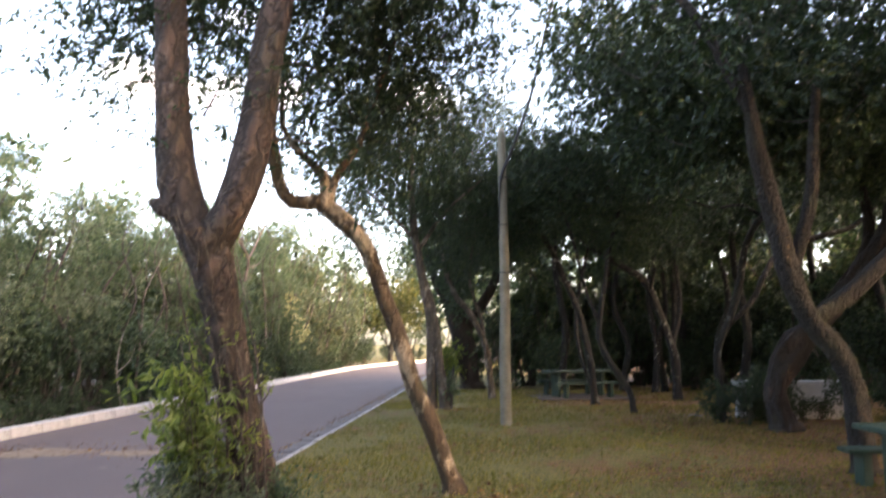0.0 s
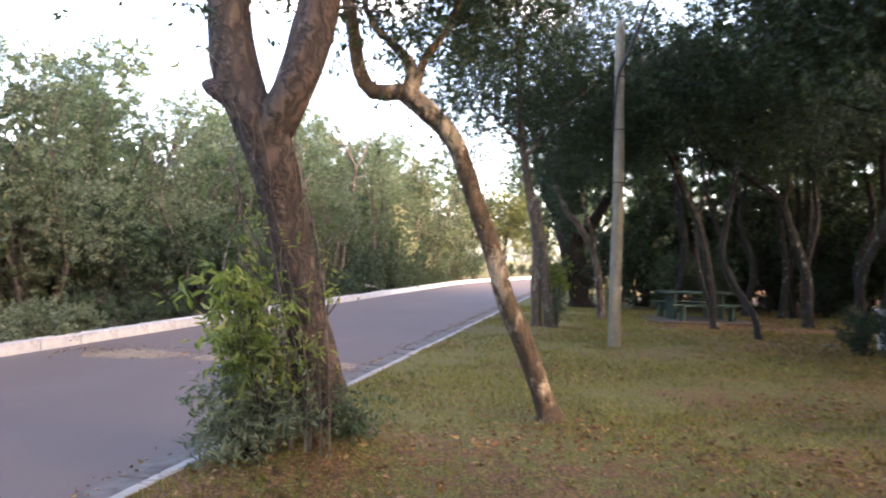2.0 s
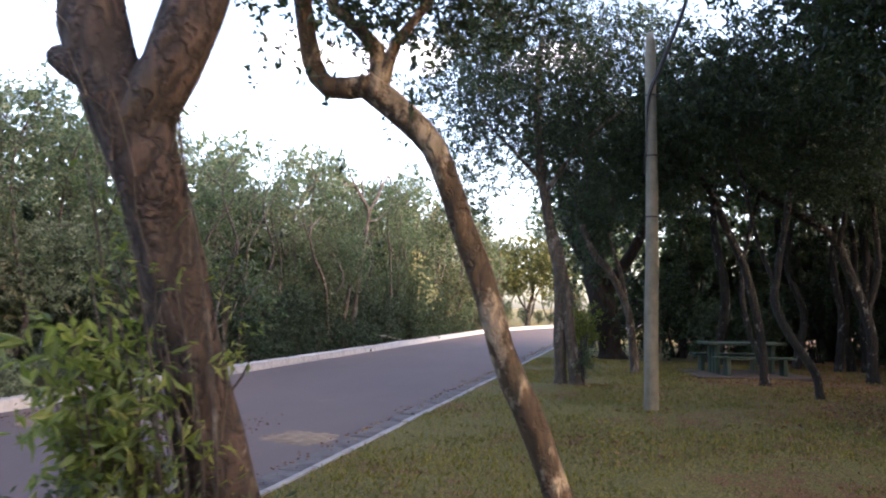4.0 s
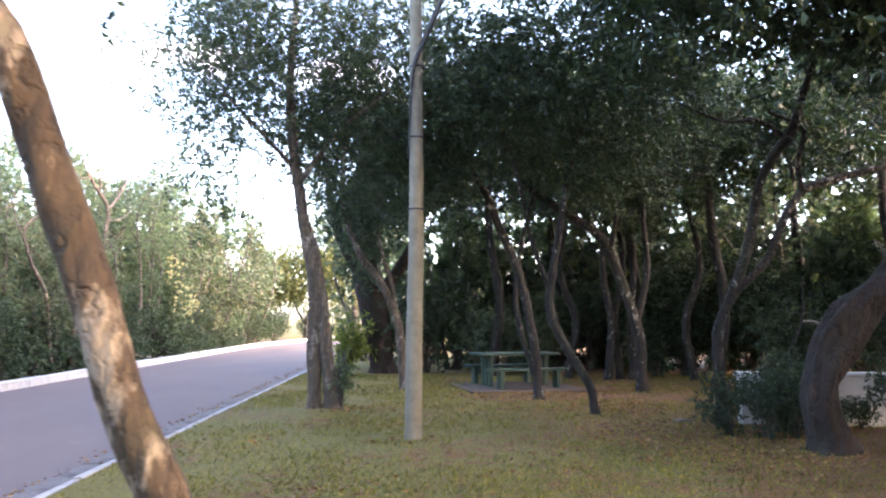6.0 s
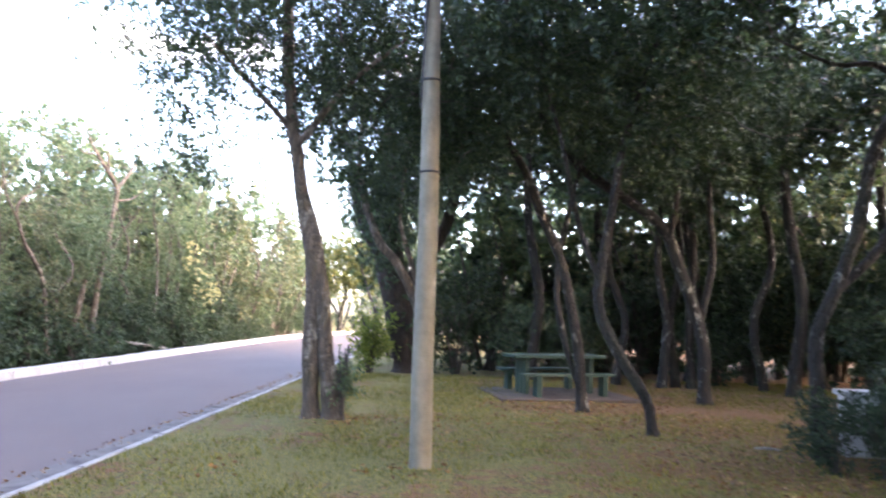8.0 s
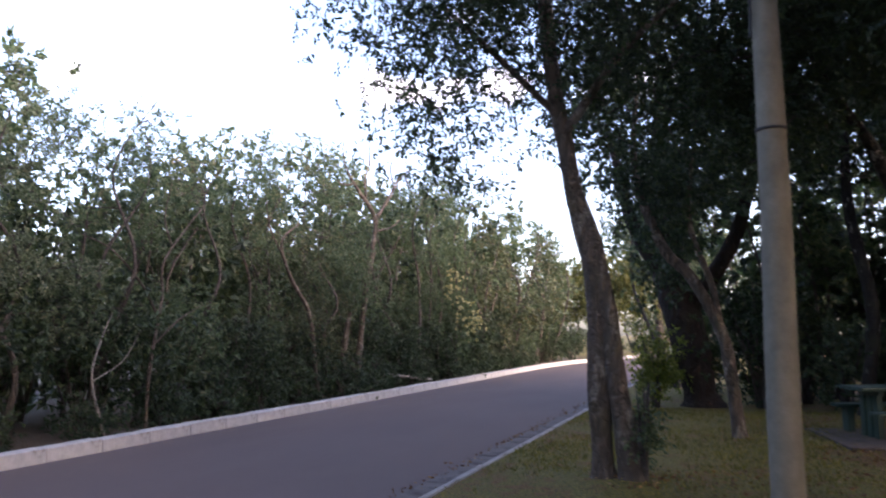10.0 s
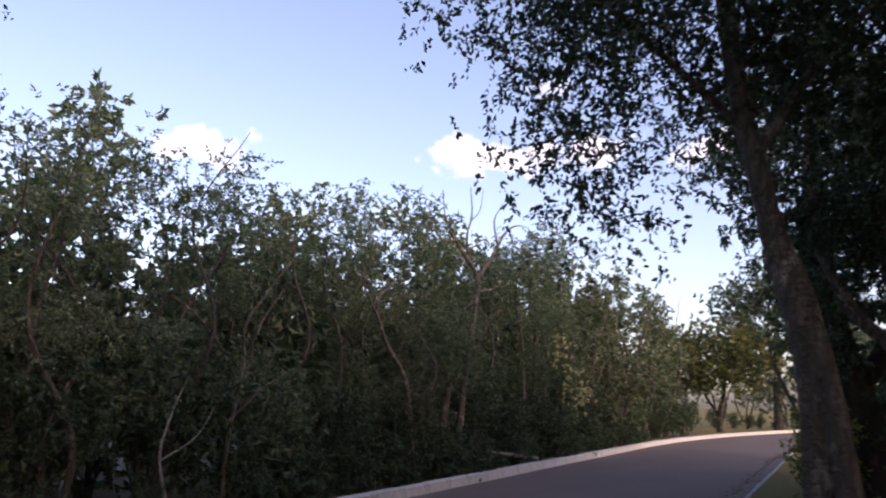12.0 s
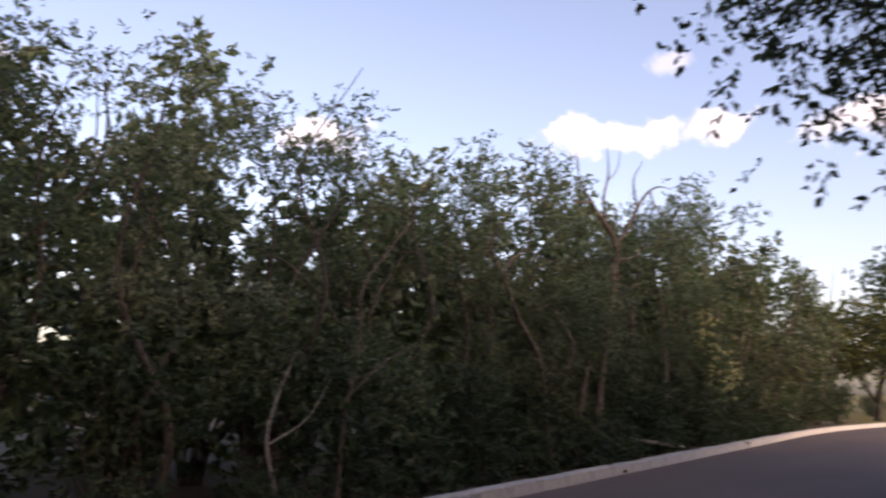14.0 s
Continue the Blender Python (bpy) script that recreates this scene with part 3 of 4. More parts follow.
GROVE = "grove trees round the picnic tables"
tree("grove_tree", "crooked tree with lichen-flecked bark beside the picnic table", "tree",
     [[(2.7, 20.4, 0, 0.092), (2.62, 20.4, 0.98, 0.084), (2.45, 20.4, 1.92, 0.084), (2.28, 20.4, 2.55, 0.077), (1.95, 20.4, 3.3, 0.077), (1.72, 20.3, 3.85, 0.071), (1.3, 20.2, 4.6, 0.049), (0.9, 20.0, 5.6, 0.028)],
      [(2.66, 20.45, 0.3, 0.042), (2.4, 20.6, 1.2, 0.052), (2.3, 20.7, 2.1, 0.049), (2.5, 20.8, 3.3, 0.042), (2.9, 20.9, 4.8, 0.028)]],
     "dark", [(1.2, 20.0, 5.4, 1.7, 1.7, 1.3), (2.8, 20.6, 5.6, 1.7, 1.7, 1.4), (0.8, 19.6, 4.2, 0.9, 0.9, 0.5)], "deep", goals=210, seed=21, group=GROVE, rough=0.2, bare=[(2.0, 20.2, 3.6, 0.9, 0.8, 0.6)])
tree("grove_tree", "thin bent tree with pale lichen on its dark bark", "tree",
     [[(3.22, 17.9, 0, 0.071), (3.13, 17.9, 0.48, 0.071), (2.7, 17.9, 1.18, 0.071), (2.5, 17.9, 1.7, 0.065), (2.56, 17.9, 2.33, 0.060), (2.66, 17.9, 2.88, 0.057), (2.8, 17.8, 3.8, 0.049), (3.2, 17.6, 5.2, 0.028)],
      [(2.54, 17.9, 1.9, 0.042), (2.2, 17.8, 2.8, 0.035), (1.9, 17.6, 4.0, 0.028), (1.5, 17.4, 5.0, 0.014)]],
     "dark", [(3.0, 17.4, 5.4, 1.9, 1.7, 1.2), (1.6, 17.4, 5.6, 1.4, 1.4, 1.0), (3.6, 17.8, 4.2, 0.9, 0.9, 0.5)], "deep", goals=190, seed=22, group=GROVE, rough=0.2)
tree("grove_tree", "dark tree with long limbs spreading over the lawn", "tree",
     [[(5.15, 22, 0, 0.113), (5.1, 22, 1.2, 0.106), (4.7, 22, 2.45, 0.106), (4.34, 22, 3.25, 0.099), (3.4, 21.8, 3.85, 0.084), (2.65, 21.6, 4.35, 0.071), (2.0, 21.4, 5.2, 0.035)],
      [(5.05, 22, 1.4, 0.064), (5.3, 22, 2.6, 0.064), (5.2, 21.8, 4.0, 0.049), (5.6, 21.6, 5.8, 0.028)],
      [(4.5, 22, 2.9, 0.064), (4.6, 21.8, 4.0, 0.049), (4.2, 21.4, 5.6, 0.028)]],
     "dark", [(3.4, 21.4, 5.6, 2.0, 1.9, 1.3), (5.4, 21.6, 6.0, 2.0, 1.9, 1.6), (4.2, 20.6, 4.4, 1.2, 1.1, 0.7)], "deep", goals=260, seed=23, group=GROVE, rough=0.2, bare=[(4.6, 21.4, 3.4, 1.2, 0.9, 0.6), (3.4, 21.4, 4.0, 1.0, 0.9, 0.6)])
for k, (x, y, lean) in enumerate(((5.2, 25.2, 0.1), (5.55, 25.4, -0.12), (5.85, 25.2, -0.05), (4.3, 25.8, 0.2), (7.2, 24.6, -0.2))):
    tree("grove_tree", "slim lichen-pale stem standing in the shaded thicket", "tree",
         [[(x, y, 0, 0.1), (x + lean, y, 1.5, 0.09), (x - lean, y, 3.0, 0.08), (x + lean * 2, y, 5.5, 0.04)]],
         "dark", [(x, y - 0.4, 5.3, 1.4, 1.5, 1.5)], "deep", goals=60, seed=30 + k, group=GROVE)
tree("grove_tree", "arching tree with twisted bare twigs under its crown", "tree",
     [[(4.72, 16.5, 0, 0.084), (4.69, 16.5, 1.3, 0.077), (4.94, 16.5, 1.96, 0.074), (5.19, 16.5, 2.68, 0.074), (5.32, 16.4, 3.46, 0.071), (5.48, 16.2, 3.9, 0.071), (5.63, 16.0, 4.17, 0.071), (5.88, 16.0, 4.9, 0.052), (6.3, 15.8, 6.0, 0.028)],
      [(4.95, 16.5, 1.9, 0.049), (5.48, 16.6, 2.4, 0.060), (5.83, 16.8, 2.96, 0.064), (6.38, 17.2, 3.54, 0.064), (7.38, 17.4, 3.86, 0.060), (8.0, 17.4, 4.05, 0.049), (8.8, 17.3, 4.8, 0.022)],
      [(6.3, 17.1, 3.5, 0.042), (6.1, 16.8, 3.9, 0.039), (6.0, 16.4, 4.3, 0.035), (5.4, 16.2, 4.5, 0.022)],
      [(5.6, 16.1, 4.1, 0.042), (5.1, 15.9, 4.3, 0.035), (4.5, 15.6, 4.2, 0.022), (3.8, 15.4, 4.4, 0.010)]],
     # the mass at z = 7.4 is unseen, added to block sky light
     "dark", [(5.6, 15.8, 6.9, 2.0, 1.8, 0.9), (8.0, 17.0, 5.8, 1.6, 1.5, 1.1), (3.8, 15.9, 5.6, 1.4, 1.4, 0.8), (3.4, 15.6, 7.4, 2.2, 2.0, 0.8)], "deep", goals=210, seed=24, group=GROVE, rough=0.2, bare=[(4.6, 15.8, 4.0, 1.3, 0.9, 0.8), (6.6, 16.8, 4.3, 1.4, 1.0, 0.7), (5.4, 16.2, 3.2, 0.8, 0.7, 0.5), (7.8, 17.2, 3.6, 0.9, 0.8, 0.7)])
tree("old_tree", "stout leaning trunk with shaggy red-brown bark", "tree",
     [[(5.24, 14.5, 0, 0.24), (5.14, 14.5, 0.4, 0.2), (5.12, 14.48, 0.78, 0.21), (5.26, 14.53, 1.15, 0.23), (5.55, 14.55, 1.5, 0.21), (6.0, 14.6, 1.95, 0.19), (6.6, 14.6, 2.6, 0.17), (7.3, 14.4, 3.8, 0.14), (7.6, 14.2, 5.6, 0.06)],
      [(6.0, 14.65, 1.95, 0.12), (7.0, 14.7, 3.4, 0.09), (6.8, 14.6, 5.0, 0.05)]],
     # the mass at z = 7.6 is unseen, added to shade what stands below
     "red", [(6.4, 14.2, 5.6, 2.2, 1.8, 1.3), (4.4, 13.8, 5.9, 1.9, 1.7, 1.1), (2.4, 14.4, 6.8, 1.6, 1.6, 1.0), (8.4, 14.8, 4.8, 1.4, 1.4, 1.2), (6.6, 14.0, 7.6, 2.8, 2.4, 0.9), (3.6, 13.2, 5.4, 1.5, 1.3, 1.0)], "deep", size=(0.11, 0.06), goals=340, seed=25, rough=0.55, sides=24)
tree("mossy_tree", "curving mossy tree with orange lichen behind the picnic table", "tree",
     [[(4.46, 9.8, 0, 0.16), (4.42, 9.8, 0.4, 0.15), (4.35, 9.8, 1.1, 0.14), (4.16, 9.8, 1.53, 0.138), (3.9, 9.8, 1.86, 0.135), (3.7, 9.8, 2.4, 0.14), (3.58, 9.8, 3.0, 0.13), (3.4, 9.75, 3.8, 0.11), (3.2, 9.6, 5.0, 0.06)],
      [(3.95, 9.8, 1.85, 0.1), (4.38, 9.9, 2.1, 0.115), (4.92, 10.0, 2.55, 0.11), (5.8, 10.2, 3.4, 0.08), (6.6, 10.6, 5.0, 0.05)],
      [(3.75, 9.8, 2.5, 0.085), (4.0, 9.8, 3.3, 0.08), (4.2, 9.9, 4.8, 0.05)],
      # unseen high limb, added to carry leaves that shut out the sky
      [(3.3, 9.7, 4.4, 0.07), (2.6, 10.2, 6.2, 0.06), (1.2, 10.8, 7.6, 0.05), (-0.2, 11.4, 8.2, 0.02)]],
     # masses above z = 7 are unseen, added to darken the lawn beneath
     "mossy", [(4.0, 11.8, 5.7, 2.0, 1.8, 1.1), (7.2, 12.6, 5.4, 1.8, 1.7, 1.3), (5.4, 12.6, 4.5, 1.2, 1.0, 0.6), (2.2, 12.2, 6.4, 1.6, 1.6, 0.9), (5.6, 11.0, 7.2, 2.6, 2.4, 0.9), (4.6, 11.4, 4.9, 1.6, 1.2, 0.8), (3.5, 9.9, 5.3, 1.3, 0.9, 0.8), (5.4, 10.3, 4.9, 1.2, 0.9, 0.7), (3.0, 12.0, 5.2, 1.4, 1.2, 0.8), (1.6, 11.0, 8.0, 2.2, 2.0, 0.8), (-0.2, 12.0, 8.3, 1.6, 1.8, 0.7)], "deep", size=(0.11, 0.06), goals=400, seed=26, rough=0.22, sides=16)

# Trees added to the grove; from the eighth on unseen, blocking sky light
SHADE_TREES = ((10.4, 21.6, 9.0), (9.8, 14.0, 9.4), (6.4, 27.2, 9.5), (2.4, 26.6, 8.8), (7.4, 23.6, 9.0), (4.6, 29.5, 9.5), (10.6, 26.0, 9.4),
               (9.0, 9.5, 10.2), (8.2, 3.5, 10.2), (5.6, 5.2, 10.2), (6.4, 0.6, 10.2), (11.0, -4.0, 10.0), (14.0, 1.0, 10.0), (4.4, 3.0, 10.0), (0.5, -13.0, 9.5), (7.6, 7.0, 10.4),
               (7.0, -2.5, 10.0), (12.5, 6.0, 10.2), (4.0, -7.0, 9.8), (3.0, -2.0, 10.0), (12.6, 11.0, 10.0), (9.5, -9.0, 10.0))
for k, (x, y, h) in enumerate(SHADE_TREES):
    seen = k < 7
    tree("grove_tree", "tall dark-crowned tree added to fill and shade the grove", "tree",
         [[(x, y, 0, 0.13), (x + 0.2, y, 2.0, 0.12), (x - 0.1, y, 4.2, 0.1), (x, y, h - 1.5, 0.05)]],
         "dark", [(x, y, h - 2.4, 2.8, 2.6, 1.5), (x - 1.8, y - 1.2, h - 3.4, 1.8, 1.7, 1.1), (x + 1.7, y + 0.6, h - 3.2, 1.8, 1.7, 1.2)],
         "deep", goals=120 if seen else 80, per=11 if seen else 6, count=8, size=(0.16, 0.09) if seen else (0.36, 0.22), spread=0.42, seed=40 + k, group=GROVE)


# ---- the wood ----
def woodland(seed, h, leaf, bark, sparse=1.0, wide=1.0, low=0.25, size=(0.078, 0.042), per=9):
    """A tall shrubby tree of several thin stems; the crown thins out towards the top."""
    rng = np.random.default_rng(seed)
    stems = []
    for k in range(3):
        a = rng.uniform(0, 6.28)
        dx, dy = math.cos(a) * 0.5 * wide, math.sin(a) * 0.5 * wide
        stems.append([(dx * 0.2, dy * 0.2, 0, 0.06), (dx * 0.9 + rng.normal() * 0.2, dy * 0.9 + rng.normal() * 0.2, h * 0.2, 0.05), (dx * 1.3 + rng.normal() * 0.35, dy * 1.3 + rng.normal() * 0.35, h * 0.45, 0.035),
                      (dx * 2.0 + rng.normal() * 0.25, dy * 2.0 + rng.normal() * 0.25, h * 0.7, 0.018), (dx * 2.4 + rng.normal() * 0.2, dy * 2.4, h * 0.92, 0.005)])
    blobs = []
    for k in range(12):
        f = rng.uniform(low, 0.9)
        a, d = rng.uniform(0, 6.28), rng.uniform(0.3, 1.1) * wide * (1.25 - f * 0.7)
        s = rng.uniform(0.45, 0.9) * (1.2 - 0.5 * f)
        blobs.append((math.cos(a) * d, math.sin(a) * d, h * f, s * wide, s * wide, s * 0.9))
    for k in range(3):
        p = stems[k][-1]
        blobs.append((p[0], p[1], p[2] - 0.3, 0.35, 0.35, 0.5))
    return tree("woodland_tree", "", "tree", stems, bark, blobs, leaf, goals=int(110 * sparse), per=per, count=9,
                size=size, spread=0.22, seed=seed, sides=8, step=0.3, rough=0.1, droop=0.2, group="trees of the wood")


WOOD = [woodland(51, 6.4, "wood", "twig", 1.0, 1.1, 0.3), woodland(52, 7.0, "olive", "twig", 0.9), woodland(53, 5.6, "wood", "twig", 1.15, 1.25, 0.35),
        woodland(54, 6.6, "grey", "twig", 0.8), woodland(55, 4.6, "olive", "twig", 1.1, 1.25, 0.15), woodland(56, 5.6, "deep", "dark", 1.2, 1.2, 0.12),
        woodland(57, 6.4, "wood", "twig", 0.45, 1.2, 0.25, (0.165, 0.09), 6), woodland(58, 6.0, "olive", "twig", 0.45, 1.2, 0.2, (0.165, 0.09), 6),
        woodland(59, 5.6, "wood", "twig", 0.7, 1.5, 0.2, (0.18, 0.105), 6)]
WORDS = ["tall shrubby tree with dull green leaves in the roadside wood", "tall thin tree with olive leaves in the roadside wood", "spreading leafy tree with thin stems in the roadside wood",
         "tall tree with grey-green leaves thinning at its top", "low broad tree with olive-brown leaves", "dense dark green tree of the thicket",
         "leafy green tree deep in the wood", "olive-leaved tree deep in the wood", "dense bushy tree filling the wood behind the roadside"]
for ob, words in zip(WOOD, WORDS):
    tagged(ob, words)
rng = np.random.default_rng(77)
spots = []
for y in np.arange(6.5, 58, 2.4):
    spots.append((-10.7 + rng.uniform(-0.6, 0.4) + float(bend(y)), y + rng.uniform(-0.6, 0.6), rng.uniform(0.94, 1.06) * (0.9 + 0.34 * min(1.0, max(0.0, (y - 14) / 26)))))
for y in np.arange(5, 60, 4.2):
    spots.append((-14.2 + rng.uniform(-0.8, 0.8) + float(bend(y)), y + rng.uniform(-0.8, 0.8), rng.uniform(0.97, 1.1) * (1.02 + 0.36 * min(1.0, max(0.0, (y - 14) / 26)))))
spots += [(-10.6, 14.4, 0.92), (-11.3, 12.0, 0.95), (-10.8, 16.6, 0.92)]
used = set()
for k, (x, y, s) in enumerate(spots):
    i = int(rng.integers(0, 5)) if k % 4 else 0
    if y > 40 or x - float(bend(y)) < -12.5:
        i = 6 + k % 2
    m = pose(x, y, 0, 0, 0, rng.uniform(0, 360)) @ Matrix.Diagonal((s, s, s, 1))
    if i in used:
        copy_thing(WOOD[i], m).scale = (s, s, s)
    else:
        WOOD[i].matrix_basis = m
        used.add(i)
WOOD[8].matrix_basis = pose(-12.6, 6.0, 0)
for k, y in enumerate(np.arange(8.6, 50, 2.7)):
    s = rng.uniform(0.88, 1.0) * (0.86 + 0.3 * min(1.0, max(0.0, (y - 14) / 26)))
    copy_thing(WOOD[8], pose(-12.7 + rng.uniform(-0.5, 0.5) + float(bend(y)), y, 0, 0, 0, 75 * k) @ Matrix.Diagonal((s, s, s, 1))).scale = (s, s, s)
for k, y in enumerate(np.arange(-30, 5, 3.1)):  # wood carried on unseen behind the walker, added to block low sky light
    s = rng.uniform(0.95, 1.15)
    copy_thing(WOOD[6 + k % 2], pose(-10.9 + rng.uniform(-0.5, 0.5), y, 0, 0, 0, 65 * k) @ Matrix.Diagonal((s, s, s, 1))).scale = (s, s, s)
for i, ob in enumerate(WOOD[:8]):
    if i not in used:
        ob.matrix_basis = pose(4.0 + i, 33.0, 0)


# ---- thickets ----
def bush(name, label, leaf, h, w, seed, goals=60, per=6, count=8, size=(0.11, 0.055), group="", at=(0, 0, 0), spread=0.2):
    """A shrub: many thin stems from one foot and leaves down to the ground."""
    rng = np.random.default_rng(seed)
    root = thing(name, label, "bush", group, at=at)
    g = Geo()
    tips = []
    for k in range(14):
        a, d = rng.uniform(0, 6.28), rng.uniform(0.15, 0.9) * w
        x, y, z = math.cos(a) * d, math.sin(a) * d, h * rng.uniform(0.5, 1.0)
        line = spline([(x * 0.1, y * 0.1, -0.05, 0.022), (x * 0.4, y * 0.4, z * 0.5, 0.016), (x, y, z, 0.006)], max(0.2, h * 0.14))
        tube(g, line, 4)
        tips += [p[:3] for p in line[2:]]
    tagged(mesh_part("twigwork", g.mesh("twigwork", BARK["twig"]), root), kind="stuff")
    blobs = [(math.cos(a) * d * w, math.sin(a) * d * w, h * f, 0.5 * w, 0.5 * w, 0.32 * h) for a, d, f in
             zip(rng.uniform(0, 6.28, 8), rng.uniform(0.1, 0.6, 8), rng.uniform(0.2, 0.75, 8))]
    pts = np.concatenate((in_blobs(blobs, goals, rng), np.array(tips)[rng.integers(0, len(tips), goals // 3)]))
    pts[:, 2] = np.maximum(pts[:, 2], 0.12)
    g = Geo()
    sprigs(g, pts, per, spread, count, *size, rng, 0.15)
    mesh_part("foliage", g.mesh("foliage", LEAF[leaf], False), root)
    return root


THICKET = "bushes of the thicket"
BUSH = [bush("thicket_bush", "dark green bush in the thicket", "deep", 2.4, 1.2, 61, 56, per=5, size=(0.13, 0.065), group=THICKET),
        bush("thicket_bush", "dull green leafy bush in the thicket", "wood", 2.0, 1.1, 62, 54, per=5, size=(0.13, 0.065), group=THICKET),
        bush("thicket_bush", "olive brown bush with thin twigs", "olive", 2.8, 1.2, 63, 54, per=5, size=(0.13, 0.065), group=THICKET),
        bush("thicket_bush", "low leafy bush by the far kerb", "grey", 0.9, 0.7, 64, 45, group=THICKET),
        bush("thicket_bush", "tall dark bush closing the thicket", "deep", 4.2, 1.7, 65, 80, per=4, size=(0.2, 0.11), spread=0.3, group=THICKET),
        bush("thicket_bush", "tall dark bush deep in the thicket", "deep", 4.2, 1.7, 66, 42, per=4, size=(0.27, 0.15), spread=0.36, group=THICKET),
        bush("thicket_bush", "knee-high leafy growth at the wood's edge", "deep", 0.9, 0.6, 67, 22, group=THICKET)]
first = set()


def plant(i, x, y, s, turn):
    m = pose(x, y, 0, 0, 0, turn) @ Matrix.Diagonal((s, s, s, 1))
    if i in first:
        copy_thing(BUSH[i], m).scale = (s, s, s)
    else:
        BUSH[i].matrix_basis = m
        first.add(i)


rng = np.random.default_rng(78)
for y in np.arange(5.0, 58, 2.2):  # across the road
    plant(int(rng.choice((0, 0, 1, 2, 0))), -10.4 + rng.uniform(-0.4, 0.3) + float(bend(y)), y, rng.uniform(0.75, 1.15), rng.uniform(0, 360))
for y in np.arange(5.0, 58, 4.0):
    plant(5, -12.4 + rng.uniform(-0.4, 0.4) + float(bend(y)), y, rng.uniform(0.9, 1.2), rng.uniform(0, 360))
# below y = 5 the row is unseen, added against low light from behind
for y in np.arange(-28, 60, 4.2):
    plant(5, -15.5 + rng.uniform(-0.6, 0.6) + float(bend(y)), y, rng.uniform(1.2, 1.5), rng.uniform(0, 360))
for y in np.arange(14.5, 50, 1.7):  # low growth at the wood's edge
    plant(6, -9.5 + rng.uniform(-0.2, 0.15), y, rng.uniform(0.6, 1.25), rng.uniform(0, 360))
for y in np.arange(5.5, 15, 1.2):
    plant(3, -9.25 + rng.uniform(-0.1, 0.1), y, rng.uniform(0.5, 0.85), rng.uniform(0, 360))
for x in np.arange(0.6, 17, 1.6):  # behind the picnic table
    plant(int(rng.choice((0, 4, 4, 1))), x, 27.6 + rng.uniform(-0.7, 0.7) + 0.12 * x, rng.uniform(0.85, 1.2), rng.uniform(0, 360))
for x in np.arange(1.6, 13, 1.5):
    plant(0, x, 29.0 + rng.uniform(-0.4, 0.4), rng.uniform(0.7, 0.9), rng.uniform(0, 360))
for x in np.arange(0.9, 20, 2.7):
    plant(5, x, 31.5 + rng.uniform(-0.6, 0.6), rng.uniform(1.1, 1.5), rng.uniform(0, 360))
for y in np.arange(-12, 30, 2.5):  # the shaded side; bushes below y = 9 are unseen, added to block light
    plant(int(rng.choice((0, 5, 5))), 12.2 + rng.uniform(-0.8, 0.8), y, rng.uniform(0.95, 1.35), rng.uniform(0, 360))
for x in np.arange(-9, 13, 2.3):  # unseen row closing the far end behind the walker, added to hide bright sky
    plant(5, x, -27.0 + rng.uniform(-0.6, 0.6), rng.uniform(1.2, 1.6), rng.uniform(0, 360))
# unseen bushes right of the start, added to keep low sky off the grove
for y in np.arange(-22, 4, 2.6):
    plant(5, 9.4 + rng.uniform(-0.6, 0.6), y, rng.uniform(1.1, 1.5), rng.uniform(0, 360))
for k, (x, y, s) in enumerate(((7.6, 26.6, 0.8), (9.1, 26.0, 0.85), (10.9, 23.4, 0.9), (11.1, 19.6, 0.9), (10.7, 16.8, 0.85), (11.0, 13.4, 0.9), (10.2, 11.0, 0.85))):
    plant(4, x, y, s, 55 * k)
for k, (x, y, s) in enumerate(((9.5, 24.5, 1.2), (8.6, 22.6, 0.8), (10.2, 21.0, 1.0), (4.9, 15.4, 0.4), (5.4, 16.1, 0.46), (4.5, 15.7, 0.34), (5.9, 16.3, 0.36), (7.1, 16.0, 0.42), (7.7, 15.6, 0.42), (6.6, 16.3, 0.2), (5.6, 15.7, 0.24), (6.1, 15.9, 0.2), (5.3, 15.5, 0.36), (6.6, 25.9, 0.7), (3.4, 26.8, 0.6))):
    plant(0, x, y, s, 50 * k)
for k, (x, y, s, i) in enumerate(((6, 29.5, 1.05, 7), (10.5, 28, 1.1, 7), (13.5, 24, 1.2, 7), (14, 18, 1.2, 6), (14.2, 12, 1.2, 7), (2.2, 30.5, 1.0, 6), (12, 32, 1.3, 7),
                                  (17, 29, 1.4, 6), (1.4, 29.6, 1.0, 8), (4.6, 30.8, 1.1, 8), (7.8, 30.4, 1.15, 8), (10.6, 30.8, 1.2, 8), (13.2, 28.4, 1.2, 8), (14.2, 21.2, 1.2, 8), (14.6, 15.0, 1.2, 8), (14.0, 9.0, 1.2, 8), (11.4, 24.0, 0.95, 8), (12.2, 18.0, 0.95, 8), (-1.5, 34, 1.1, 6), (3, 36, 1.3, 6), (8, 35, 1.3, 6), (1, 40, 1.2, 7))):
    copy_thing(WOOD[i], pose(x, y, 0, 0, 0, 70 * k) @ Matrix.Diagonal((s, s, s, 1))).scale = (s, s, s)

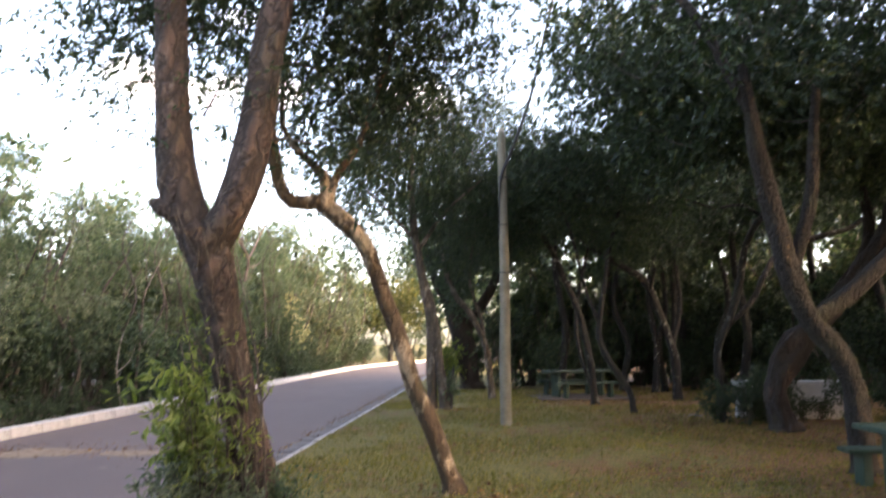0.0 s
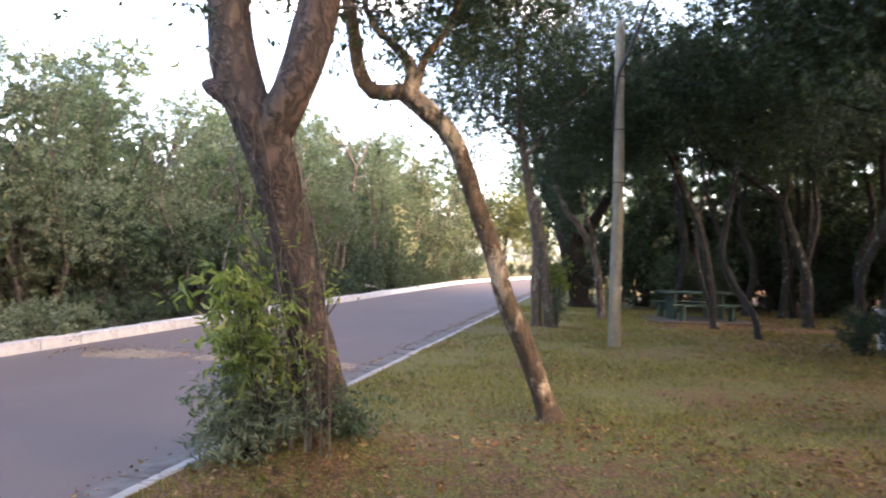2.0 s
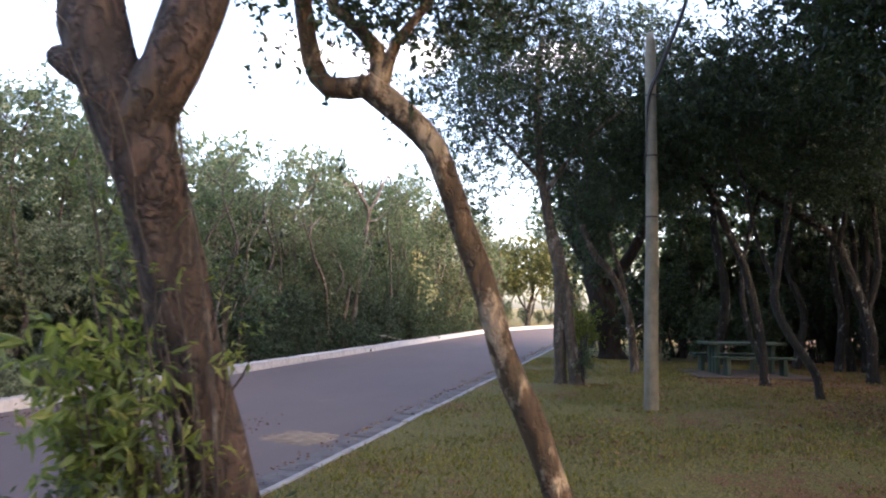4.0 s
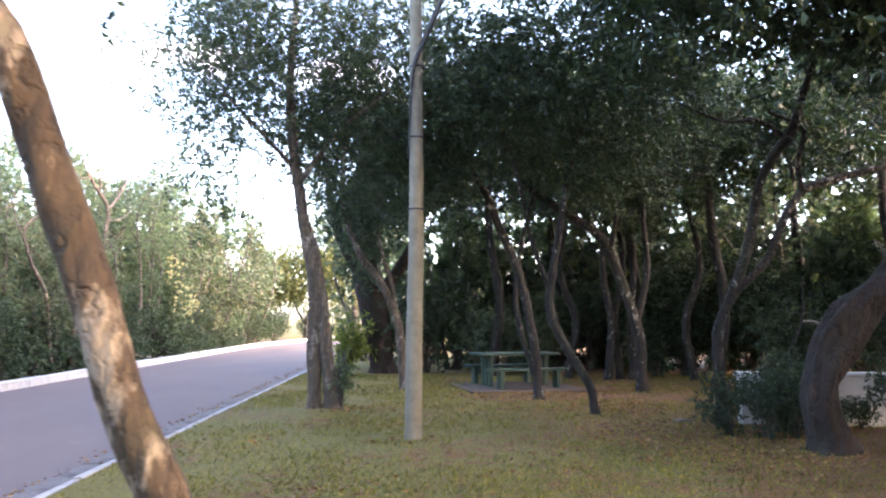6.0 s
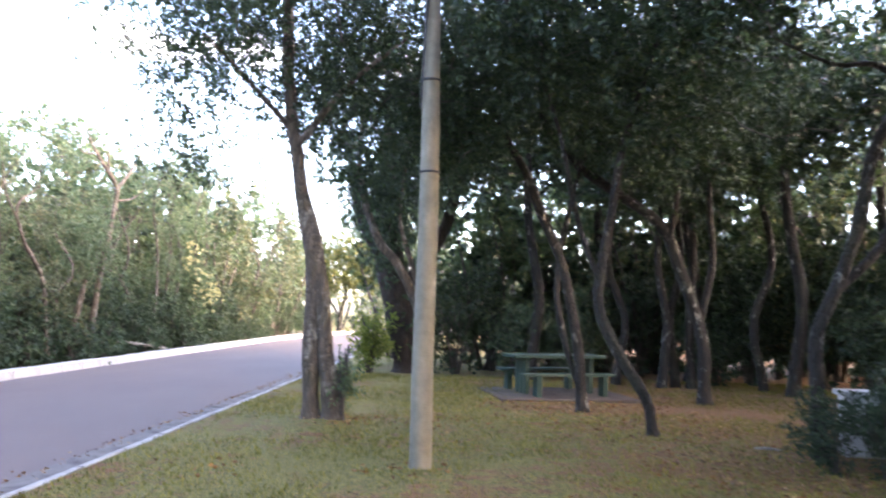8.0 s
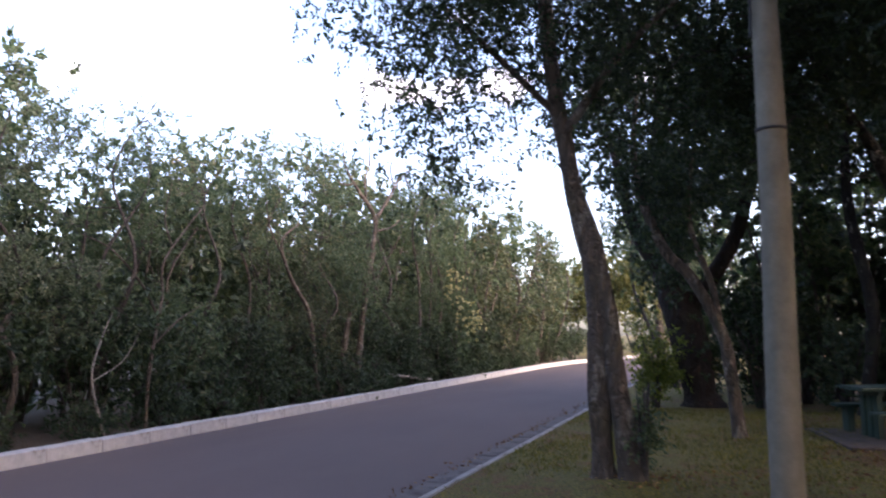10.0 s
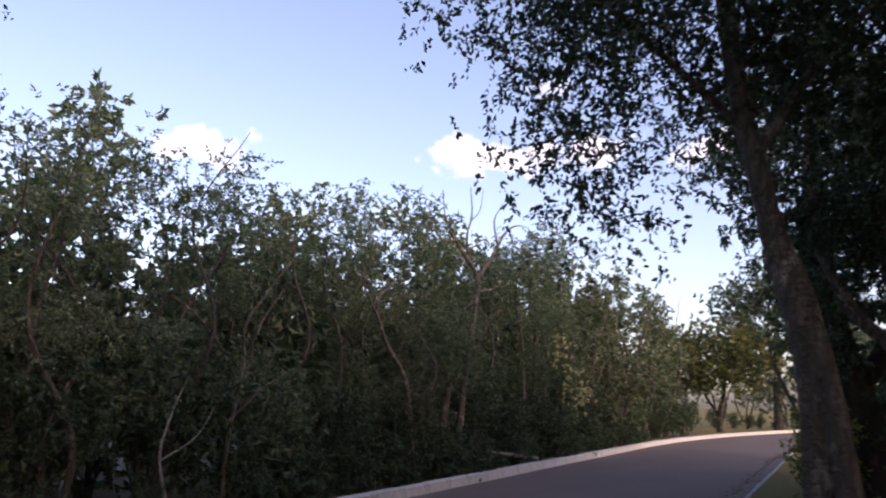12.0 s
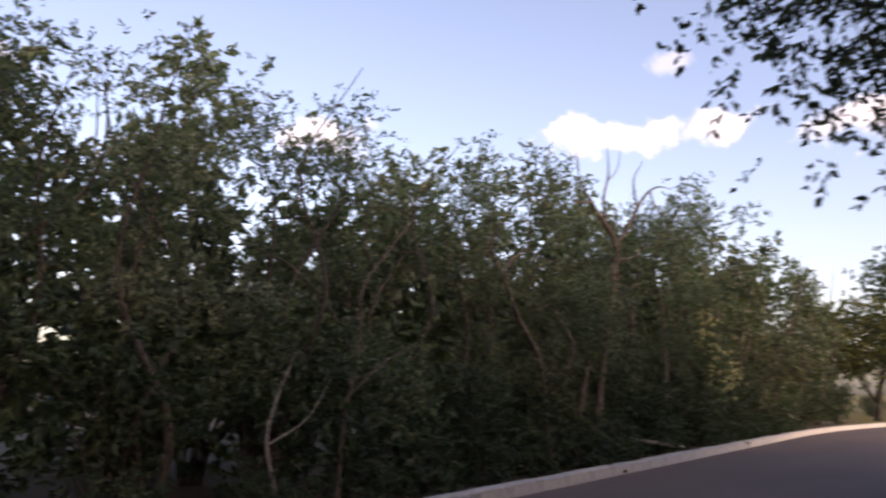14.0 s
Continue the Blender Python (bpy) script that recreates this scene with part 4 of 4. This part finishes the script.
# beyond the bend
for k, (x, y, s) in enumerate(((-9.6, 74.5, 0.6), (-8.4, 75, 0.5), (-7.4, 75.5, 0.45), (-6.6, 76, 0.4), (-5.0, 75.5, 0.42), (-3.6, 76, 0.5), (-2.0, 76.4, 0.5), (-11.0, 70, 0.8), (-12.4, 68, 0.9), (-0.6, 30.6, 0.8))):
    plant(0, x, y, s, 70 * k)
for k, (x, y, s, i) in enumerate(((-12.5, 80, 1.3, 6), (-2.5, 88, 1.2, 6), (3, 84, 1.1, 6), (9, 92, 1.3, 6), (-14, 72, 1.2, 6), (-10, 100, 1.6, 7), (-2, 104, 1.7, 6),
                                  (-9.5, 76, 1.35, 6), (-2.5, 80, 1.4, 6), (1.0, 74, 1.2, 6), (-5, 84, 1.5, 7), (6, 106, 1.6, 6), (15, 104, 1.7, 7), (24, 100, 1.7, 6), (2, 60, 1.0, 6), (4.5, 52, 1.0, 6), (3.2, 45, 1.0, 6))):
    copy_thing(WOOD[i], pose(x, y, 0, 0, 0, 40 * k) @ Matrix.Diagonal((s, s, s, 1))).scale = (s, s, s)
tree("yellow_tree", "rounded tree with yellow-green leaves beyond the bend", "tree",
     [[(-8.2, 66, 0, 0.2), (-8.1, 66, 1.4, 0.17), (-7.8, 66, 2.6, 0.12), (-7.6, 66, 4.0, 0.05)], [(-8.15, 66, 1.0, 0.1), (-9.0, 66, 2.4, 0.08), (-9.4, 66, 3.6, 0.04)]],
     "dark", [(-8.2, 66, 5.2, 3.4, 2.4, 2.2), (-5.8, 65.5, 4.6, 2.4, 1.8, 1.7), (-10.2, 65.6, 4.2, 2.2, 1.6, 2.0), (-7.6, 65, 3.4, 2.4, 1.4, 0.9), (-11.6, 65.5, 3.6, 2.0, 1.5, 1.8)], "yellowish", goals=230, per=8, count=9, size=(0.22, 0.12), spread=0.4, seed=71)
tree("tall_far_tree", "tall spreading tree above the road's bend", "tree",
     [[(-5.2, 74, 0, 0.3), (-5.1, 74, 4, 0.24), (-4.8, 74, 8, 0.15), (-4.6, 74, 12, 0.05)], [(-5.1, 74, 4.5, 0.14), (-6.8, 74, 7, 0.1), (-7.8, 74, 9.5, 0.05)], [(-5.0, 74, 5, 0.14), (-3.2, 74, 7.5, 0.1), (-2.2, 74, 10, 0.05)]],
     "dark", [(-4.8, 74, 10.8, 2.9, 2.4, 2.2), (-7.6, 74, 9.0, 2.2, 2.0, 1.4), (-2.2, 74, 9.4, 2.6, 2.0, 1.8), (-5.0, 73, 7.2, 2.8, 2, 1.4), (-1.5, 73, 6.4, 2.0, 2, 1.4)], "wood", goals=300, per=9, count=9, size=(0.24, 0.13), spread=0.5, seed=74)
tree("dead_tree", "bare dead tree hung with grey moss in the wood", "tree",
     [[(-9.7, 29.4, 0, 0.09), (-9.5, 29.6, 2.5, 0.08), (-9.3, 29.75, 4.2, 0.07), (-9.2, 29.6, 4.9, 0.06), (-9.4, 28.9, 5.6, 0.042), (-9.45, 28.3, 6.1, 0.02), (-9.4, 28.0, 6.8, 0.008)],
      [(-9.2, 29.6, 4.8, 0.05), (-9.1, 30.2, 5.4, 0.042), (-9.0, 30.9, 6.2, 0.03), (-8.9, 31.6, 6.6, 0.02), (-8.8, 32.4, 6.7, 0.008)],
      [(-9.3, 29.3, 5.2, 0.038), (-9.3, 29.2, 5.9, 0.03), (-9.3, 29.5, 6.5, 0.02), (-9.25, 29.3, 7.2, 0.007)],
      [(-9.05, 30.6, 5.9, 0.028), (-9.05, 30.4, 6.5, 0.02), (-9.0, 30.9, 7.1, 0.008)],
      [(-8.95, 31.2, 6.4, 0.022), (-8.9, 31.5, 6.0, 0.016), (-8.85, 32.1, 5.9, 0.007)],
      [(-9.4, 28.8, 5.7, 0.026), (-9.5, 28.1, 5.6, 0.018), (-9.5, 27.6, 5.9, 0.007)],
      [(-9.3, 29.4, 6.3, 0.018), (-9.25, 29.9, 6.7, 0.012), (-9.2, 30.0, 7.3, 0.005)],
      [(-9.25, 29.7, 4.5, 0.03), (-9.1, 30.5, 4.7, 0.022), (-9.0, 31.2, 5.1, 0.01)]],
     "pale", [], "wood", seed=72, rough=0.3, sides=10)
BARE = "bare saplings at the wood's edge"
tree("bare_sapling", "thin leafless tree with pale lichened stem", "tree",
     [[(-9.5, 20.9, 0, 0.036), (-9.5, 21.0, 1.15, 0.033), (-9.55, 21.3, 2.25, 0.028), (-9.5, 21.25, 2.9, 0.024), (-9.5, 21.85, 3.6, 0.018), (-9.5, 22.4, 4.15, 0.012)],
      [(-9.52, 21.2, 1.9, 0.026), (-9.45, 20.7, 2.45, 0.022), (-9.4, 19.9, 3.0, 0.017), (-9.4, 19.2, 3.2, 0.007)],
      [(-9.5, 21.5, 3.2, 0.02), (-9.45, 21.2, 3.7, 0.014), (-9.4, 21.3, 4.4, 0.006)],
      [(-9.5, 21.0, 1.4, 0.02), (-9.4, 21.6, 1.9, 0.014), (-9.4, 22.3, 2.2, 0.006)]], "pale", [], "wood", seed=82, sides=8, rough=0.2, group=BARE)
tree("bare_sapling", "spindly crooked leafless sapling at the wood's edge", "tree",
     [[(-9.35, 19.8, 0, 0.026), (-9.35, 19.5, 0.95, 0.021), (-9.4, 19.7, 1.5, 0.016), (-9.4, 19.95, 2.0, 0.006)],
      [(-9.35, 19.5, 0.9, 0.014), (-9.3, 20.1, 1.2, 0.01), (-9.3, 20.5, 1.7, 0.005)]], "dead", [], "wood", seed=83, sides=7, rough=0.2, group=BARE)
tree("bare_sapling", "slender dark bent stem forking above the thicket", "tree",
     [[(-9.6, 27.2, 0, 0.06), (-9.6, 26.7, 2.1, 0.05), (-9.6, 25.8, 2.95, 0.042), (-9.6, 25.4, 3.75, 0.032), (-9.6, 26.2, 4.3, 0.014)],
      [(-9.6, 25.6, 3.3, 0.026), (-9.6, 24.9, 4.0, 0.018), (-9.6, 24.7, 4.7, 0.008)]], "pale", [], "wood", seed=84, sides=8, rough=0.2, group=BARE)
flowering = bush("flowering_bush", "bush with pale yellow flower heads at the wood's edge", "wood", 4.4, 1.2, 73, 75, at=(-9.75, 37.6, 0), size=(0.11, 0.075))
rng = np.random.default_rng(96)
g = Geo()
heads = in_blobs([(0.75, -0.4, 2.3, 0.45, 0.9, 0.9), (0.7, 0.5, 1.9, 0.45, 0.8, 0.8), (0.5, -0.9, 3.3, 0.4, 0.7, 0.7), (0.4, -0.3, 3.9, 0.4, 0.6, 0.5)], 120, rng)
sprigs(g, heads, 1, 0.03, 9, 0.075, 0.055, rng, -0.3, 0.07)
tagged(mesh_part("blossom", g.mesh("flower_heads", LEAF["pale"], False), flowering, "pale yellow flower heads"), "pale yellow flower heads", kind="stuff")


# ---- post with its cable ----
post = thing("utility_post", "weathered grey concrete post standing on the lawn", "post", at=(0.33, 15.45, 0))
g = Geo()
tube(g, spline([(0, 0, -0.3, 0.118), (0, 0, 0.02, 0.113), (0.0, 0, 1.2, 0.106), (0.02, 0, 2.6, 0.098), (0.01, 0, 4.2, 0.085), (0, 0, 5.75, 0.075), (0, 0, 5.78, 0.004)], 0.1), 20, 0.035, 4)
mesh_part("shaft", g.mesh("shaft", M_POLE), post)
for z in (2.95, 3.9, 4.85):
    g = Geo()
    tube(g, np.array([(0.015, 0, z - 0.012, 0.094), (0.015, 0, z - 0.01, 0.104), (0.015, 0, z + 0.01, 0.104), (0.015, 0, z + 0.012, 0.094)]), 20)
    mesh_part("band", g.mesh("band", M_CABLE), post, "dark wire band")
g = Geo()
tube(g, spline([(-0.085, -0.06, 3.6, 0.012), (-0.06, -0.09, 4.3, 0.014), (-0.02, -0.1, 4.85, 0.03), (0.2, -0.05, 5.4, 0.035), (0.6, 0, 6.5, 0.03), (0.92, 0, 7.8, 0.03), (1.2, 0.1, 9.0, 0.03)], 0.15), 8)
mesh_part("cable", g.mesh("cable", M_CABLE), post, "thick black cable rising from the post")


# ---- picnic tables ----
def picnic_table(at, turn, label):
    rng = random.Random(5)
    root = thing("picnic_table", label, "picnic table", "picnic tables", at=at, turn=turn)
    for k in range(4):
        part("tabletop_plank", box_bm(1.9, 0.178, 0.055, (0, -0.275 + 0.1835 * k, 0.705), 0.01, 0, 0.002, rng), M_GREEN, root)
    for s in (-1, 1):
        for k in range(2):
            part("seat_plank", box_bm(1.86, 0.14, 0.05, (0.06 * s, s * 0.76 + (k - 0.5) * 0.147, 0.4), 0.01, 0, 0.002, rng), M_GREEN, root)
        for e in (-1, 1):
            part("seat_leg", box_bm(0.1, 0.22, 0.375, (e * 0.66, s * 0.76, 0.1875), 0.012), M_GREEN, root)
    for e in (-1, 1):
        part("rail", box_bm(0.09, 0.62, 0.07, (e * 0.66, 0, 0.642), 0.01), M_GREEN, root)
        for k in range(3):
            part("leg", box_bm(0.09, 0.13, 0.607, (e * 0.66, (k - 1) * 0.2, 0.3035), 0.012), M_GREEN, root)
    return root


picnic_table((2.55, 23.0, 0.045), 17, "green painted picnic table with attached-height benches on a slab")
picnic_table((4.74, 8.25, 0.0), 2, "green painted picnic table with benches in the shade")
picnic_table((-5.3, 82.0, 0.0), 25, "dark green picnic table on the far clearing")
slab = thing("concrete_slab", "dark brown concrete slab under the picnic table", "slab", at=(2.55, 22.9, 0.0), turn=10)
part("slab", box_bm(2.6, 2.3, 0.2, (0, 0, -0.055), 0.02), M_SLAB, slab)

# ---- low white wall ----
wall = thing("low_white_wall", "low stained white wall behind the trunks", "wall", at=(6.2, 16.75, 0), turn=-3)
part("wall_body", box_bm(2.2, 0.2, 0.9, (0, 0, 0.25), 0.015), M_WHITE, wall)
part("coping", box_bm(2.28, 0.28, 0.06, (0, 0, 0.73), 0.012), M_WHITE, wall)

# ---- rail lying in the wood ----
log = thing("fallen_pole", "pale fallen pole lying at the wood's edge", "log")
g = Geo()
tube(g, spline([(-9.65, 29.7, 0.57, 0.045), (-9.55, 32.0, 0.36, 0.05), (-9.35, 34.4, 0.1, 0.055)], 0.3), 8, 0.1)
mesh_part("log", g.mesh("log", BARK["dead"]), log)
tree("pale_stump_tree", "short broken pale trunk behind the kerb", "tree",
     [[(-10.0, 28.3, 0, 0.11), (-9.95, 28.3, 0.7, 0.1), (-10.1, 28.3, 1.4, 0.09), (-10.05, 28.3, 2.6, 0.06)], [(-9.5, 28.5, 0, 0.09), (-9.6, 28.5, 1.0, 0.08), (-9.4, 28.5, 2.2, 0.06)]],
     "pale", [(-9.7, 28.6, 3.0, 0.9, 0.9, 0.8)], "wood", goals=40, seed=81)

# ---- shrubs at the forked tree ----
cane = thing("cane_shrub", "light green cane shrub climbing the forked trunk", "bush", at=(-2.25, 6.35, 0.12))
rng = np.random.default_rng(91)
g, lf = Geo(), Geo()
for k in range(24):
    a, d = rng.uniform(0, 6.28), rng.uniform(0.05, 0.42)
    x, y, h = math.cos(a) * d - 0.18, math.sin(a) * d * 0.6 - 0.05, rng.uniform(0.75, 1.25) * (1.2 - 0.5 * d)
    line = spline([(x * 0.3, y * 0.3, -0.1, 0.008), (x * 0.6, y * 0.6, h * 0.5, 0.007), (x, y, h, 0.003)], 0.1)
    tube(g, line, 5)
    pts = line[len(line) // 2:, :3]
    sprigs(lf, pts, 2, 0.07, 4, 0.115, 0.036, rng, 0.3, 0.1)
for k in range(12):  # runners up the trunk
    x, h = rng.uniform(-0.15, 0.4), rng.uniform(1.0, 2.3)
    line = spline([(x + 0.1, -0.05, -0.1, 0.012), (x + 0.05 - 0.02 * h, 0.0, h * 0.5, 0.01), (x - 0.1 * h, 0.0, h, 0.004)], 0.12)
    tube(g, line, 5, 0.1, k)
    sprigs(lf, line[len(line) // 2::3, :3], 1, 0.04, 3, 0.11, 0.02, rng, 0.5, 0.1)
tagged(mesh_part("canework", g.mesh("canework", BARK["pale"]), cane), kind="stuff")
mesh_part("foliage", lf.mesh("foliage", LEAF["cane"], False), cane)
bush("low_shrub", "low grey-green shrub round the forked trunk's foot", "grey", 0.6, 0.42, 92, 34, 8, 9, (0.075, 0.022), at=(-2.35, 6.25, 0.02), spread=0.1)
bush("low_shrub", "small dark shrub on the lawn beside the trunk", "wood", 0.22, 0.18, 93, 16, 7, 8, (0.07, 0.02), at=(-1.8, 6.7, 0.14), spread=0.08)
bush("low_shrub", "leafy ivy shrub at the twin-stemmed tree's foot", "wood", 1.1, 0.12, 94, 12, 5, 7, (0.06, 0.035), at=(-0.85, 18.1, 0.08), spread=0.07)
bush("low_shrub", "light green shrub beside the red trunk", "bright", 1.7, 0.6, 95, 45, 7, 9, (0.09, 0.04), at=(-1.5, 27.2, 0), spread=0.15)

# ---- lawn: blades and litter ----
rng = np.random.default_rng(101)
n = 165000
gy = -2.0 + 29 * rng.uniform(0, 1, n) ** 1.15
gx = rng.uniform(NEAR_KERB + 0.03, 9.0, n)
keep = np.abs(gx) < 3.5 + 0.5 * np.maximum(gy, 0)
gx, gy = gx[keep], gy[keep]
thin = np.array([noise.noise(Vector((x * 0.6, y * 0.6, 0.3))) + 0.5 * noise.noise(Vector((x * 2.1, y * 2.1, 4))) for x, y in zip(gx, gy)])
keep = thin > rng.uniform(-0.55, 0.35, len(gx))
gx, gy = gx[keep], gy[keep]
g = Geo()
c = np.stack((gx, gy, lie(gx, gy) - 0.004), 1)
d = rng.normal(size=c.shape) * 0.55
d[:, 2] = np.abs(d[:, 2]) * 0.4 + 0.75
leaves(g, c, d, 0.055, 0.011, rng)
tagged(new("grass", g.mesh("grass", M_BLADE, False)), "short worn green and straw grass blades", "grass", kind="stuff")
n = 60000
gy = 3.0 + 24 * rng.uniform(0, 1, n) ** 1.3
gx = rng.uniform(NEAR_KERB + 0.05, 9.0, n)
near = np.array([noise.noise(Vector((x * 0.45 + 7, y * 0.45, 0.3))) for x, y in zip(gx, gy)])
near = near + np.clip((8.0 - gy) * 0.12, -0.25, 0.5) + np.clip(0.07 * gx, -0.1, 0.35)
for bx, by in ((-1.1, 18.0), (0.33, 15.45), (-2.0, 6.4), (2.4, 22.0), (5.2, 14.4)):
    near = near + 0.7 * np.exp(-((gx - bx) ** 2 + (gy - by) ** 2) / 0.6)
keep = near > rng.uniform(-0.1, 1.0, n)
gx, gy = gx[keep], gy[keep]
g = Geo()
c = np.stack((gx, gy, lie(gx, gy) + 0.012), 1)
d = rng.normal(size=c.shape)
d[:, 2] *= 0.12
leaves(g, c, d, 0.06, 0.034, rng)
tagged(new("leaf_litter", g.mesh("leaf_litter", M_LITTER, False)), "scattered dry brown fallen leaves", "leaf litter", kind="stuff")

# leaves in the gutter and a drift of them on the road
n = 1600
k = rng.uniform(0, 1, n)
gy = np.where(k < 0.6, rng.uniform(3, 45, n), rng.normal(12.2, 0.45, n))
gx = np.where(k < 0.6, NEAR_KERB - 0.44 + rng.normal(0, 0.1, n), rng.uniform(-8.3, -4.4, n))
g = Geo()
c = np.stack((gx, gy, np.where(gx > NEAR_KERB - 0.45, -0.02, -0.066 + 0.05 * np.cos((gx + 5.9) / 2.75 * 1.5))), 1)
d = rng.normal(size=c.shape)
d[:, 2] *= 0.1
leaves(g, c, d, np.where(k[:, None] < 0.6, 0.045, 0.035), np.where(k[:, None] < 0.6, 0.024, 0.022), rng)
tagged(new("gutter_leaves", g.mesh("gutter_leaves", M_LITTER, False)), "brown leaves drifted along gutter and road", "leaf litter", kind="stuff")

# dry strands and twigs caught on the forked trunk
strands = thing("dry_vine", "dry vine strands and twigs clinging to the forked trunk", "vine")
g, lf = Geo(), Geo()
for k in range(48):
    z0 = rng.uniform(0.3, 2.6)
    f = (z0 - 0.1) / 2.45
    a = rng.uniform(2.6, 6.8)
    cx, cy = -1.98 - 0.38 * f, 6.85 - 0.5 * f
    r = 0.2
    x, y = cx + math.cos(a) * r, cy + math.sin(a) * r
    up = rng.uniform(0.25, 0.8)
    out = rng.uniform(0.0, 0.22)
    line = spline([(x, y, z0, 0.007), (x - 0.05 + rng.normal() * 0.06 + math.cos(a) * out * 0.4, y + math.sin(a) * out * 0.4, z0 + up * 0.5, 0.005),
                   (x - 0.1 + math.cos(a) * out, y + math.sin(a) * out, z0 + up * rng.uniform(0.5, 1.0), 0.002)], 0.1)
    tube(g, line, 4)
    if k % 3 == 0:
        sprigs(lf, line[-2:, :3], 2, 0.04, 4, 0.07, 0.02, rng, 0.4, 0.1)
tagged(mesh_part("strandwork", g.mesh("strandwork", BARK["pale"]), strands), kind="stuff")
mesh_part("foliage", lf.mesh("foliage", LEAF["cane"], False), strands)

# pale broken branch in the thicket and a stick on the lawn
snag = thing("broken_branch", "pale lichened broken branch hanging in the thicket", "branch")
g = Geo()
tube(g, spline([(7.15, 19.0, 1.5, 0.018), (7.4, 19.0, 1.49, 0.024), (7.62, 19.0, 1.36, 0.028), (7.72, 19.0, 1.18, 0.016)], 0.1), 8, 0.25, 3)
mesh_part("branch", g.mesh("branch", BARK["dead"]), snag)
g = Geo()
tube(g, spline([(6.9, 19.05, -0.1, 0.03), (6.95, 19.05, 0.9, 0.026), (7.16, 19.0, 1.5, 0.02), (7.2, 19.0, 2.3, 0.014)], 0.1), 7, 0.2, 4)
mesh_part("stem", g.mesh("stem", BARK["dark"]), snag)
stick = thing("fallen_stick", "short pale stick lying on the lawn", "stick")
g = Geo()
tube(g, spline([(4.16, 16.95, 0.045, 0.014), (4.28, 16.9, 0.055, 0.02), (4.42, 16.86, 0.045, 0.012)], 0.04), 7, 0.25, 5)
mesh_part("stick", g.mesh("stick", BARK["dead"]), stick)
